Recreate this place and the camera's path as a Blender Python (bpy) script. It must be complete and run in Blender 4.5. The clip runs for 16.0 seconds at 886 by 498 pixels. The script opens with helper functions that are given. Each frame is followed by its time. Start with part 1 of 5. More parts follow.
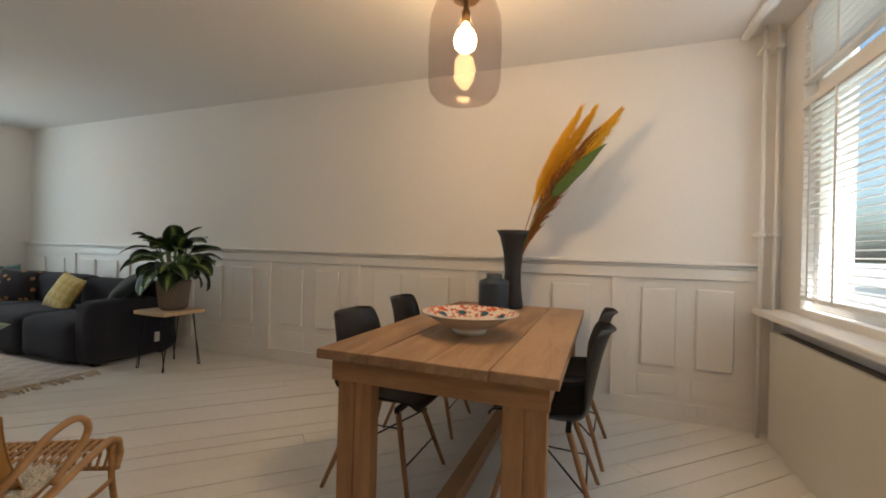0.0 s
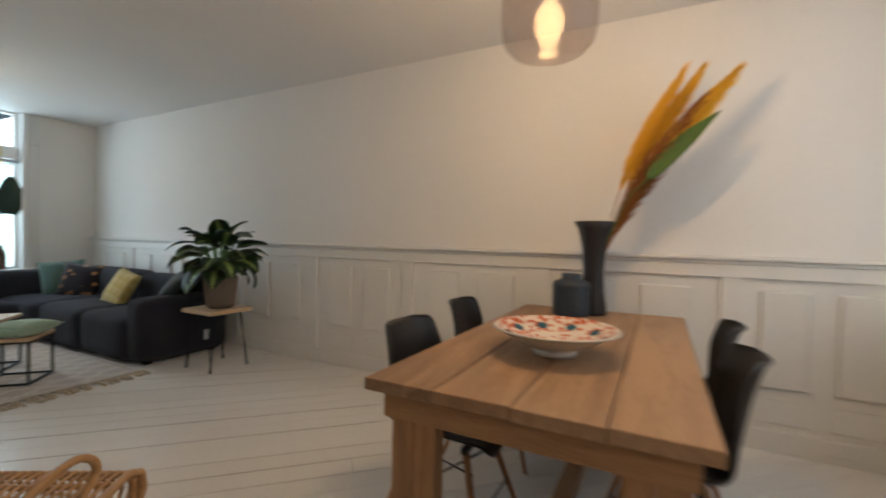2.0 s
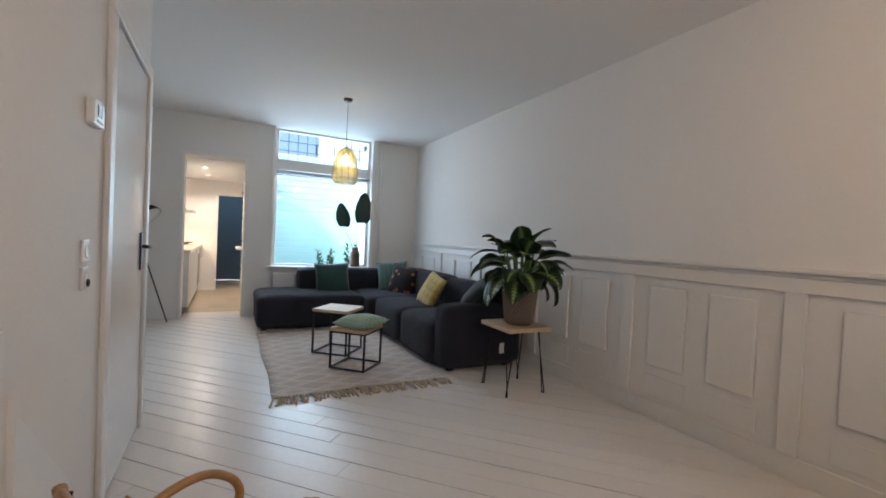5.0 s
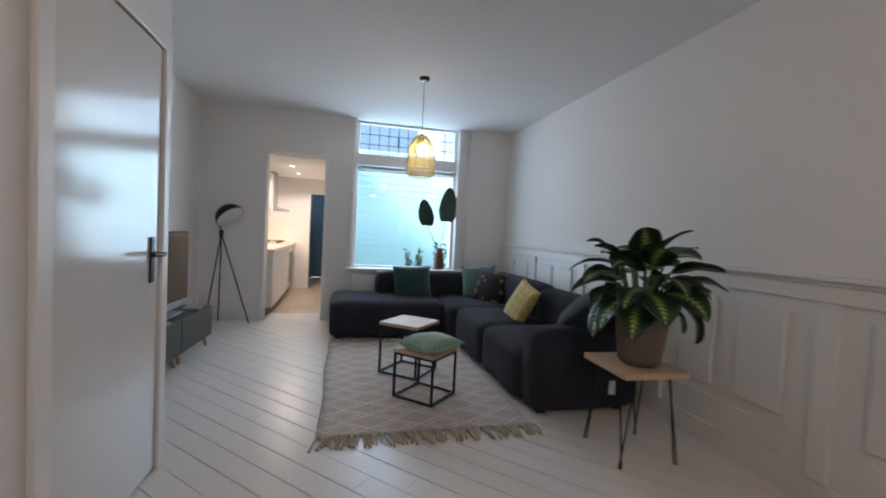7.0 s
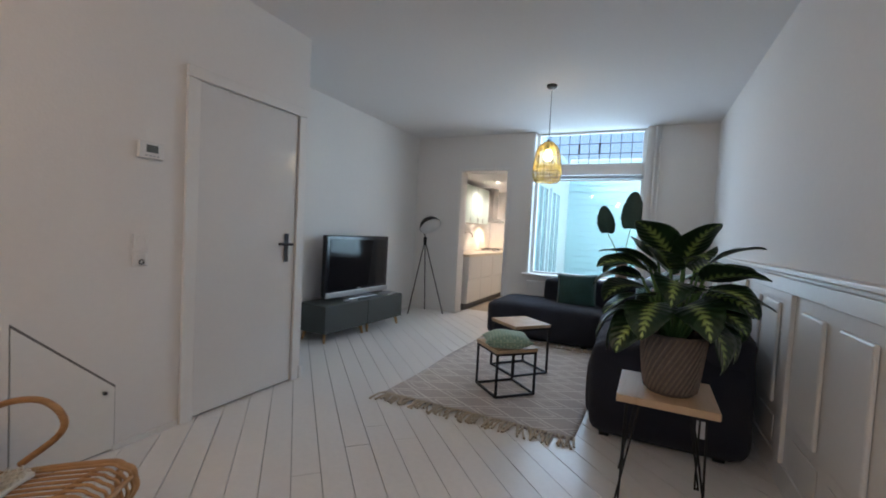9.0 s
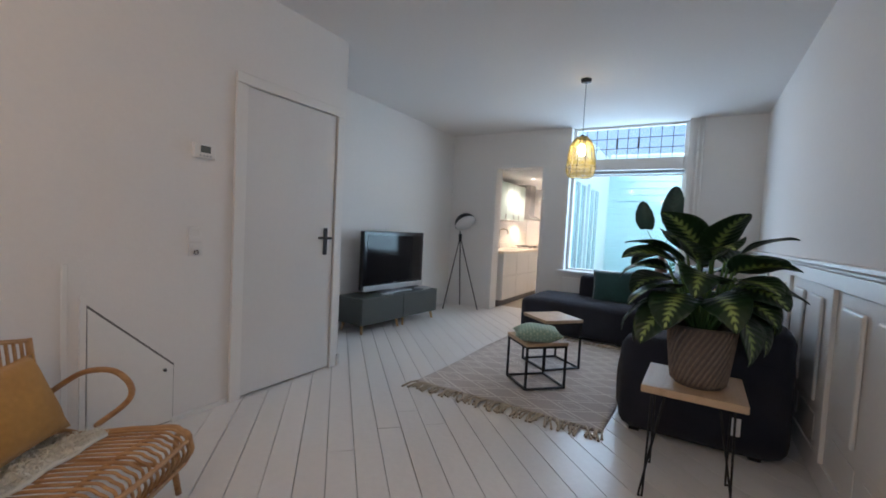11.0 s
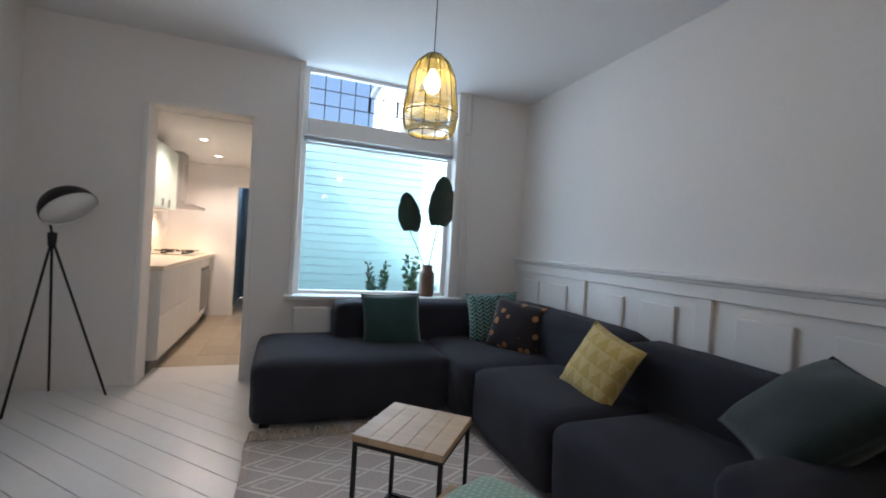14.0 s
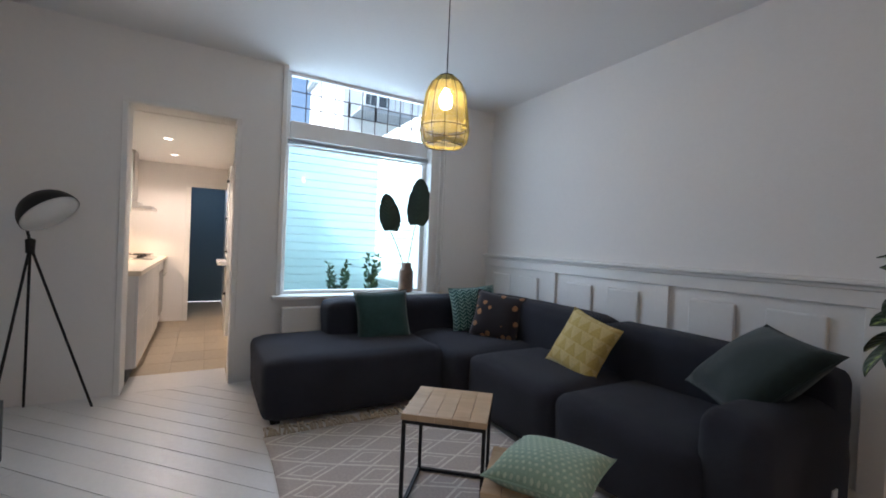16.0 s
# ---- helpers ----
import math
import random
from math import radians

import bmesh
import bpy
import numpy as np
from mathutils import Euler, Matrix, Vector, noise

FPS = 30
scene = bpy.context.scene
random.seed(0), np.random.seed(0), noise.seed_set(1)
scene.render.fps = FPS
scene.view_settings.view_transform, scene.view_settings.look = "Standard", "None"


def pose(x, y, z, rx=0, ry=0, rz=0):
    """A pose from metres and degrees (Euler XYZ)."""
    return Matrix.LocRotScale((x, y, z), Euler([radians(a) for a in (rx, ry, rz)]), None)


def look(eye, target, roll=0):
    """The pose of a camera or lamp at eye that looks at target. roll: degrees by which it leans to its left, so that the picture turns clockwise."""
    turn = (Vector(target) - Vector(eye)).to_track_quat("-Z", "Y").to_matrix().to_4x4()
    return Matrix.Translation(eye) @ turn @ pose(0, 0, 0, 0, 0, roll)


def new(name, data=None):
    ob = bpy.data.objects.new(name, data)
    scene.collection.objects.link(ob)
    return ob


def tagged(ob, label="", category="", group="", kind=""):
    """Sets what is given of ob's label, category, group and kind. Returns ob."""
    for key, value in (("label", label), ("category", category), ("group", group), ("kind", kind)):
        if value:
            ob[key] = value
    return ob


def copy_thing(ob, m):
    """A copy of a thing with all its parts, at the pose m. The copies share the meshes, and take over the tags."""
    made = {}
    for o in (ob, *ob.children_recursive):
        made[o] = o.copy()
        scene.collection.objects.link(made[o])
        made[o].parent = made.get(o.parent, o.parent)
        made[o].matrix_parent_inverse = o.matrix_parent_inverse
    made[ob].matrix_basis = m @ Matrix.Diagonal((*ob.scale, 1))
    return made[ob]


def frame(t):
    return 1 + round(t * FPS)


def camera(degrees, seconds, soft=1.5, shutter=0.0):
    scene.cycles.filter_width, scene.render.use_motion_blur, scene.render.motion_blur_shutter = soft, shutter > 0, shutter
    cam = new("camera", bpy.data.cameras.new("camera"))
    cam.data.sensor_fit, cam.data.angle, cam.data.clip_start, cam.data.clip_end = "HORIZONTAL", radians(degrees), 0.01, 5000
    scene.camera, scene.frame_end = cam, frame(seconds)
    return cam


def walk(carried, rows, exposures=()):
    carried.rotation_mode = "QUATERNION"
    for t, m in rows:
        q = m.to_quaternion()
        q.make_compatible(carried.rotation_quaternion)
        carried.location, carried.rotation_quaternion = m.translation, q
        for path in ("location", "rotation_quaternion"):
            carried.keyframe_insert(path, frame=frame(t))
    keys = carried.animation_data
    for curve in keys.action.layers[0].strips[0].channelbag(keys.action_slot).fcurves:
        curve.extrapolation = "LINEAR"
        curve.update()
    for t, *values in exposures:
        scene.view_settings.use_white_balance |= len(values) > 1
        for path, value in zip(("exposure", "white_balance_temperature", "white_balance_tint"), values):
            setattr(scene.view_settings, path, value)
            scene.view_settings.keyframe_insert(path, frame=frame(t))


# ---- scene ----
cam = camera(92.9, 16.0, soft=1.8, shutter=0.4)
PATH = [
    (0, (0.008, -0.073, 1.176), (-0.704, 1.796, 1.18), 1.5),
    (0.5, (0.009, -0.066, 1.178), (-0.72, 1.797, 1.181), 1.7),
    (1, (0.011, -0.074, 1.179), (-0.715, 1.789, 1.176), 1.8),
    (1.5, (-0.018, -0.035, 1.163), (-0.72, 1.838, 1.155), 1.9),
    (2, (-0.259, 0.291, 1.202), (-1.175, 2.068, 1.158), 1.2),
    (2.5, (-0.681, 0.56, 1.232), (-2.166, 1.899, 1.176), 2.6),
    (3, (-0.934, 0.567, 1.241), (-2.624, 1.636, 1.197), 3.0),
    (3.5, (-1.028, 0.576, 1.211), (-2.767, 1.563, 1.187), 3.3),
    (4, (-1.006, 0.596, 1.202), (-2.769, 1.541, 1.17), 3.0),
    (6.5, (-1.34, 0.846, 1.229), (-3.209, 1.555, 1.159), 2.9),
    (7, (-1.705, 1.044, 1.259), (-3.648, 1.513, 1.177), 2.9),
    (7.5, (-2.041, 1.363, 1.29), (-4.033, 1.536, 1.222), 2.4),
    (8, (-2.023, 1.826, 1.307), (-4.009, 1.597, 1.254), 2.2),
    (8.5, (-1.796, 2.29, 1.268), (-3.71, 1.71, 1.221), 2.4),
    (9, (-1.56, 2.624, 1.241), (-3.367, 1.772, 1.159), 3.0),
    (11.5, (-1.511, 2.72, 1.201), (-3.23, 1.703, 1.102), 3.0),
    (12, (-1.809, 2.49, 1.19), (-3.55, 1.513, 1.066), 3.5),
    (12.5, (-2.333, 2.14, 1.174), (-4.133, 1.276, 1.056), 3.5),
    (13, (-2.96, 1.747, 1.152), (-4.902, 1.277, 1.066), 3.9),
    (13.5, (-3.391, 1.426, 1.208), (-5.375, 1.675, 1.159), 4.0),
    (14, (-3.679, 1.106, 1.226), (-5.552, 1.805, 1.205), 3.6),
    (14.5, (-3.675, 0.752, 1.241), (-5.453, 1.669, 1.234), 3.1),
    (15, (-3.621, 0.627, 1.243), (-5.339, 1.65, 1.218), 2.5),
    (15.5, (-3.622, 0.602, 1.238), (-5.357, 1.598, 1.213), 2.6),
    (16, (-3.626, 0.599, 1.224), (-5.366, 1.585, 1.201), 2.5),
]
EXPOSURES = [(0.0, 1.28, 6720, 13), (1.8, 1.32, 6380, 12), (2.5, 1.28, 6150, 13), (3.5, 1.36, 6020, 15), (4.2, 1.34, 5970, 16), (6.5, 1.21, 5750, 18), (7.5, 1.08, 5780, 19), (9.0, 1.13, 5690, 17), (11.5, 1.21, 5590, 18), (12.5, 1.18, 5740, 18), (14.0, 0.99, 5900, 20), (16.0, 1.0, 5900, 21)]
walk(cam, [(t, look(eye, target, roll)) for t, eye, target, roll in PATH], EXPOSURES)

# ---- world, sun, lights ----
CEIL, WALL_Y, REAR_X, DOOR_Y, TV_Y, FRONT_X = 2.70, 3.37, -7.49, 0.17, -0.68, 1.12
sky_world = bpy.data.worlds.new("sky")
scene.world = sky_world
sky_world.use_nodes = True
wn = sky_world.node_tree.nodes
sky = wn.new("ShaderNodeTexSky")
sky.sky_type, sky.sun_disc, sky.dust_density = "NISHITA", False, 5.0
sun_from = Vector((0.12, -1.0, 0.95)).normalized()
sky.sun_elevation = math.asin(sun_from.z)
sky.sun_rotation = math.atan2(sun_from.x, sun_from.y)
sky_world.node_tree.links.new(sky.outputs[0], wn["Background"].inputs[0])
wn["Background"].inputs[1].default_value = 0.15


def lamp(name, kind, m, energy, colour=(1, 1, 1), **props):
    data = bpy.data.lights.new(name, kind)
    data.energy, data.color = energy, colour
    ob = new(name, data)
    ob.matrix_world = m
    for key, value in props.items():
        if key == "size":
            data.shape, data.size, data.size_y = "RECTANGLE", value[0], value[1]
        elif key == "angle":
            data.angle = value
        elif key == "radius":
            data.shadow_soft_size = value
        elif key == "cone":
            data.spot_size, data.spot_blend = value, 0.6
    return ob


lamp("sun", "SUN", look(sun_from * 20, (0, 0, 0)), 5.0, (1, 0.95, 0.88), angle=radians(0.5))
# the sky's light through the two windows
lamp("rear_daylight", "AREA", look((-7.72, 1.88, 1.7), (-6.0, 1.88, 1.55)), 17, (0.80, 0.92, 1.0), size=(1.4, 1.95))
lamp("front_daylight", "AREA", look((1.075, 1.98, 1.8), (0.0, 1.98, 1.65)), 4.5, (0.86, 0.94, 1.0), size=(2.1, 1.8))
# the lamps that hang and shine in the place
lamp("table_bulb_light", "POINT", pose(-0.665, 1.93, 2.21), 5.4, (1.0, 0.66, 0.36), radius=0.04)
lamp("rattan_bulb_light", "POINT", pose(-5.69, 1.745, 2.03), 2.6, (1.0, 0.80, 0.48), radius=0.04)
lamp("kitchen_spot_light", "SPOT", pose(-8.7, 0.25, 2.12), 18, (1.0, 0.82, 0.62), radius=0.03, cone=radians(155))
lamp("kitchen_spot_light", "SPOT", pose(-9.7, 0.25, 2.12), 18, (1.0, 0.82, 0.62), radius=0.03, cone=radians(155))
lamp("hood_light", "SPOT", pose(-9.8, -0.2, 1.44), 14, (1.0, 0.68, 0.36), radius=0.03, cone=radians(150))
lamp("back_room_light", "POINT", pose(-11.4, 0.6, 2.0), 2.2, (0.75, 0.9, 1.0), radius=0.05)

# ---- materials ----
def mat(name, colour, rough=0.6, metal=0.0, vary=0.08, scale=4.0, bump=0.0, bump_scale=60.0, wide=0.7, random_tint=0.0, sheen=0.0, stretch=(1, 1, 1), emit=0.0, coat=0.0):
    """A painted, woven or metal surface with two scales of variation and fine relief."""
    m = bpy.data.materials.new(name)
    m.use_nodes = True
    n, l = m.node_tree.nodes, m.node_tree.links
    b = n["Principled BSDF"]
    b.inputs["Roughness"].default_value, b.inputs["Metallic"].default_value = rough, metal
    b.inputs["Sheen Weight"].default_value = sheen
    b.inputs["Coat Weight"].default_value = coat
    co = n.new("ShaderNodeTexCoord")
    mp = n.new("ShaderNodeMapping")
    mp.inputs["Scale"].default_value = stretch
    l.new(co.outputs["Object"], mp.inputs[0])
    fine, broad = n.new("ShaderNodeTexNoise"), n.new("ShaderNodeTexNoise")
    fine.inputs["Scale"].default_value, fine.inputs["Detail"].default_value = scale * 9, 5
    broad.inputs["Scale"].default_value, broad.inputs["Detail"].default_value = wide, 4
    l.new(mp.outputs[0], fine.inputs["Vector"])
    l.new(mp.outputs[0], broad.inputs["Vector"])
    add = n.new("ShaderNodeMath")
    add.operation = "ADD"
    l.new(fine.outputs[0], add.inputs[0])
    l.new(broad.outputs[0], add.inputs[1])
    last = add.outputs[0]
    if random_tint:
        info = n.new("ShaderNodeObjectInfo")
        mul = n.new("ShaderNodeMath")
        mul.operation = "MULTIPLY_ADD"
        mul.inputs[1].default_value, mul.inputs[2].default_value = random_tint, -random_tint / 2
        l.new(info.outputs["Random"], mul.inputs[0])
        more = n.new("ShaderNodeMath")
        more.operation = "ADD"
        l.new(last, more.inputs[0])
        l.new(mul.outputs[0], more.inputs[1])
        last = more.outputs[0]
    ramp = n.new("ShaderNodeMapRange")
    ramp.inputs[1].default_value, ramp.inputs[2].default_value = 0.6, 1.4
    ramp.inputs[3].default_value, ramp.inputs[4].default_value = 1 - vary, 1 + vary
    ramp.clamp = False
    l.new(last, ramp.inputs[0])
    mix = n.new("ShaderNodeVectorMath")
    mix.operation = "SCALE"
    mix.inputs[0].default_value = colour
    l.new(ramp.outputs[0], mix.inputs["Scale"])
    l.new(mix.outputs[0], b.inputs["Base Color"])
    if bump:
        tex = n.new("ShaderNodeTexNoise")
        tex.inputs["Scale"].default_value, tex.inputs["Detail"].default_value = bump_scale, 4
        l.new(mp.outputs[0], tex.inputs["Vector"])
        bu = n.new("ShaderNodeBump")
        bu.inputs["Strength"].default_value, bu.inputs["Distance"].default_value = bump, 0.01
        l.new(tex.outputs[0], bu.inputs["Height"])
        l.new(bu.outputs[0], b.inputs["Normal"])
    if emit:
        b.inputs["Emission Color"].default_value, b.inputs["Emission Strength"].default_value = (*colour, 1), emit
    return m


def wood(name, light, dark, rough=0.55, rings=9.0, axis="Y", tint=0.5):
    """Grain that runs along one axis, with knots and a tint of its own for each piece."""
    m = bpy.data.materials.new(name)
    m.use_nodes = True
    n, l = m.node_tree.nodes, m.node_tree.links
    b = n["Principled BSDF"]
    b.inputs["Roughness"].default_value = rough
    co, mp, info = n.new("ShaderNodeTexCoord"), n.new("ShaderNodeMapping"), n.new("ShaderNodeObjectInfo")
    mp.inputs["Scale"].default_value = {"X": (0.12, 1, 1), "Y": (1, 0.12, 1), "Z": (1, 1, 0.12)}[axis]
    off = n.new("ShaderNodeVectorMath")
    off.operation = "SCALE"
    off.inputs[0].default_value = (7, 3, 5)
    l.new(info.outputs["Random"], off.inputs["Scale"])
    l.new(co.outputs["Object"], mp.inputs["Vector"])
    l.new(off.outputs[0], mp.inputs["Location"])
    grain, fibre = n.new("ShaderNodeTexNoise"), n.new("ShaderNodeTexNoise")
    grain.inputs["Scale"].default_value, grain.inputs["Detail"].default_value, grain.inputs["Distortion"].default_value = rings, 6, 1.2
    fibre.inputs["Scale"].default_value, fibre.inputs["Detail"].default_value = rings * 14, 3
    l.new(mp.outputs[0], grain.inputs["Vector"])
    l.new(mp.outputs[0], fibre.inputs["Vector"])
    mixf = n.new("ShaderNodeMath")
    mixf.operation = "MULTIPLY_ADD"
    mixf.inputs[1].default_value = 0.35
    l.new(fibre.outputs[0], mixf.inputs[0])
    l.new(grain.outputs[0], mixf.inputs[2])
    t2 = n.new("ShaderNodeMath")
    t2.operation = "MULTIPLY_ADD"
    t2.inputs[1].default_value = tint * 0.4
    l.new(info.outputs["Random"], t2.inputs[0])
    l.new(mixf.outputs[0], t2.inputs[2])
    ramp = n.new("ShaderNodeValToRGB")
    ramp.color_ramp.elements[0].position, ramp.color_ramp.elements[0].color = 0.45, (*dark, 1)
    ramp.color_ramp.elements[1].position, ramp.color_ramp.elements[1].color = 1.0, (*light, 1)
    l.new(t2.outputs[0], ramp.inputs[0])
    l.new(ramp.outputs[0], b.inputs["Base Color"])
    bu = n.new("ShaderNodeBump")
    bu.inputs["Strength"].default_value, bu.inputs["Distance"].default_value = 0.25, 0.004
    l.new(fibre.outputs[0], bu.inputs["Height"])
    l.new(bu.outputs[0], b.inputs["Normal"])
    return m


def glass(name, colour=(1, 1, 1), clear=0.9, rough=0.0):
    """A thin pane: mostly clear, with a true reflection by Fresnel."""
    m = bpy.data.materials.new(name)
    m.use_nodes = True
    n, l = m.node_tree.nodes, m.node_tree.links
    tr, gl, mx, fr = n.new("ShaderNodeBsdfTransparent"), n.new("ShaderNodeBsdfGlossy"), n.new("ShaderNodeMixShader"), n.new("ShaderNodeLayerWeight")
    tr.inputs[0].default_value = (*[c * clear for c in colour], 1)
    gl.inputs["Roughness"].default_value = rough
    fr.inputs[0].default_value = 0.5
    power, amount = n.new("ShaderNodeMath"), n.new("ShaderNodeMath")
    power.operation, amount.operation = "POWER", "MULTIPLY_ADD"
    power.inputs[1].default_value, amount.inputs[1].default_value, amount.inputs[2].default_value = 4.0, 0.7, 0.04
    l.new(fr.outputs["Facing"], power.inputs[0])
    l.new(power.outputs[0], amount.inputs[0])
    l.new(amount.outputs[0], mx.inputs[0])
    l.new(tr.outputs[0], mx.inputs[1])
    l.new(gl.outputs[0], mx.inputs[2])
    l.new(mx.outputs[0], n["Material Output"].inputs[0])
    return m


def glow(name, colour, strength):
    m = bpy.data.materials.new(name)
    m.use_nodes = True
    b = m.node_tree.nodes["Principled BSDF"]
    b.inputs["Base Color"].default_value = (*colour, 1)
    b.inputs["Emission Color"].default_value, b.inputs["Emission Strength"].default_value = (*colour, 1), strength
    return m


def pattern(name, base, mark, kind, scale, cut=0.5, rough=0.9, soft=0.06):
    """Two-colour cloth, laid out by the mesh's own uv in metres."""
    m = bpy.data.materials.new(name)
    m.use_nodes = True
    n, l = m.node_tree.nodes, m.node_tree.links
    b = n["Principled BSDF"]
    b.inputs["Roughness"].default_value, b.inputs["Sheen Weight"].default_value = rough, 0.2
    uv = n.new("ShaderNodeUVMap")
    sep = n.new("ShaderNodeSeparateXYZ")

    def math_node(op, a, c=None, d=None):
        k = n.new("ShaderNodeMath")
        k.operation = op
        for i, val in enumerate((a, c, d)):
            if val is None:
                continue
            if isinstance(val, (int, float)):
                k.inputs[i].default_value = val
            else:
                l.new(val, k.inputs[i])
        return k.outputs[0]

    l.new(uv.outputs[0], sep.inputs[0])
    u, v = math_node("MULTIPLY", sep.outputs[0], scale), math_node("MULTIPLY", sep.outputs[1], scale)
    if kind == "dots":
        row = math_node("FLOOR", v)
        us = math_node("ADD", u, math_node("MULTIPLY", row, 0.5))
        du, dv = math_node("SUBTRACT", math_node("FRACT", us), 0.5), math_node("SUBTRACT", math_node("FRACT", v), 0.5)
        h = math_node("ADD", math_node("MULTIPLY", du, du), math_node("MULTIPLY", dv, dv))
        fac = math_node("LESS_THAN", h, cut * cut)
    elif kind == "chevron":
        tri = math_node("ABSOLUTE", math_node("SUBTRACT", math_node("FRACT", u), 0.5))
        fac = math_node("LESS_THAN", math_node("FRACT", math_node("ADD", math_node("MULTIPLY", v, 2.0), math_node("MULTIPLY", tri, 2.0))), cut)
        col = math_node("GREATER_THAN", math_node("ABSOLUTE", math_node("SUBTRACT", math_node("FRACT", math_node("MULTIPLY", u, 1.0)), 0.5)), 0.06)
        fac = math_node("MULTIPLY", fac, col)
    elif kind == "triangles":
        tri = math_node("ABSOLUTE", math_node("SUBTRACT", math_node("FRACT", u), 0.5))
        fac = math_node("LESS_THAN", math_node("MULTIPLY", tri, 2.0), math_node("FRACT", v))
    elif kind == "diamonds":
        a = math_node("ABSOLUTE", math_node("SUBTRACT", math_node("FRACT", u), 0.5))
        c = math_node("ABSOLUTE", math_node("SUBTRACT", math_node("FRACT", math_node("MULTIPLY", v, 0.6)), 0.5))
        s = math_node("ADD", a, c)
        near = math_node("LESS_THAN", math_node("ABSOLUTE", math_node("SUBTRACT", s, 0.5)), cut)
        near2 = math_node("LESS_THAN", math_node("ABSOLUTE", math_node("SUBTRACT", s, 0.3)), cut * 0.7)
        fac = math_node("MAXIMUM", near, near2)
    else:
        vo = n.new("ShaderNodeTexVoronoi")
        vo.inputs["Scale"].default_value = scale
        no = n.new("ShaderNodeTexNoise")
        no.inputs["Scale"].default_value, no.inputs["Detail"].default_value = scale * 1.6, 3
        l.new(uv.outputs[0], vo.inputs["Vector"])
        l.new(uv.outputs[0], no.inputs["Vector"])
        fac = math_node("LESS_THAN", math_node("MULTIPLY", vo.outputs["Distance"], math_node("ADD", no.outputs[0], 0.4)), cut)
    weave = n.new("ShaderNodeTexNoise")
    weave.inputs["Scale"].default_value, weave.inputs["Detail"].default_value = 70, 4
    l.new(uv.outputs[0], weave.inputs["Vector"])
    wear = n.new("ShaderNodeTexNoise")
    wear.inputs["Scale"].default_value, wear.inputs["Detail"].default_value = 6, 4
    l.new(uv.outputs[0], wear.inputs["Vector"])
    fac = math_node("MULTIPLY", fac, math_node("MINIMUM", math_node("ADD", wear.outputs[0], 0.45), 1.0))
    mx = n.new("ShaderNodeMix")
    mx.data_type = "RGBA"
    mx.inputs[6].default_value, mx.inputs[7].default_value = (*base, 1), (*mark, 1)
    l.new(fac, mx.inputs[0])
    sc = n.new("ShaderNodeVectorMath")
    sc.operation = "SCALE"
    l.new(mx.outputs[2], sc.inputs[0])
    l.new(math_node("MULTIPLY_ADD", weave.outputs[0], 0.5, 0.75), sc.inputs["Scale"])
    l.new(sc.outputs[0], b.inputs["Base Color"])
    bu = n.new("ShaderNodeBump")
    bu.inputs["Strength"].default_value, bu.inputs["Distance"].default_value = 0.4, 0.003
    l.new(math_node("ADD", weave.outputs[0], math_node("MULTIPLY", fac, 0.5)), bu.inputs["Height"])
    l.new(bu.outputs[0], b.inputs["Normal"])
    return m


def leaf_material(name, edge, heart, veins=True):
    """A leaf by its uv: u along the midrib, v across from -1 to 1."""
    m = bpy.data.materials.new(name)
    m.use_nodes = True
    n, l = m.node_tree.nodes, m.node_tree.links
    b = n["Principled BSDF"]
    b.inputs["Roughness"].default_value = 0.38
    uv, sep = n.new("ShaderNodeUVMap"), n.new("ShaderNodeSeparateXYZ")
    l.new(uv.outputs[0], sep.inputs[0])

    def mn(op, a, c=None, d=None):
        k = n.new("ShaderNodeMath")
        k.operation = op
        for i, val in enumerate((a, c, d)):
            if val is None:
                continue
            if isinstance(val, (int, float)):
                k.inputs[i].default_value = val
            else:
                l.new(val, k.inputs[i])
        return k.outputs[0]

    side = mn("ABSOLUTE", sep.outputs[1])
    noise_tex = n.new("ShaderNodeTexNoise")
    noise_tex.inputs["Scale"].default_value, noise_tex.inputs["Detail"].default_value = 9, 3
    l.new(uv.outputs[0], noise_tex.inputs["Vector"])
    stripe = mn("SINE", mn("MULTIPLY", mn("SUBTRACT", sep.outputs[0], mn("MULTIPLY", side, 0.22)), 58.0))
    near = mn("SUBTRACT", 0.62, side)
    blot = mn("ADD", mn("MULTIPLY", stripe, 0.45), mn("MULTIPLY", noise_tex.outputs[0], 1.2))
    val = mn("MULTIPLY", mn("ADD", blot, near), near)
    fac = n.new("ShaderNodeMapRange")
    fac.inputs[1].default_value, fac.inputs[2].default_value = (0.30, 0.70) if veins else (0.5, 1.6)
    l.new(val, fac.inputs[0])
    mx = n.new("ShaderNodeMix")
    mx.data_type = "RGBA"
    mx.inputs[6].default_value, mx.inputs[7].default_value = (*edge, 1), (*heart, 1)
    l.new(fac.outputs[0], mx.inputs[0])
    l.new(mx.outputs[2], b.inputs["Base Color"])
    bu = n.new("ShaderNodeBump")
    bu.inputs["Strength"].default_value, bu.inputs["Distance"].default_value = 0.3, 0.004
    l.new(stripe, bu.inputs["Height"])
    l.new(bu.outputs[0], b.inputs["Normal"])
    return m


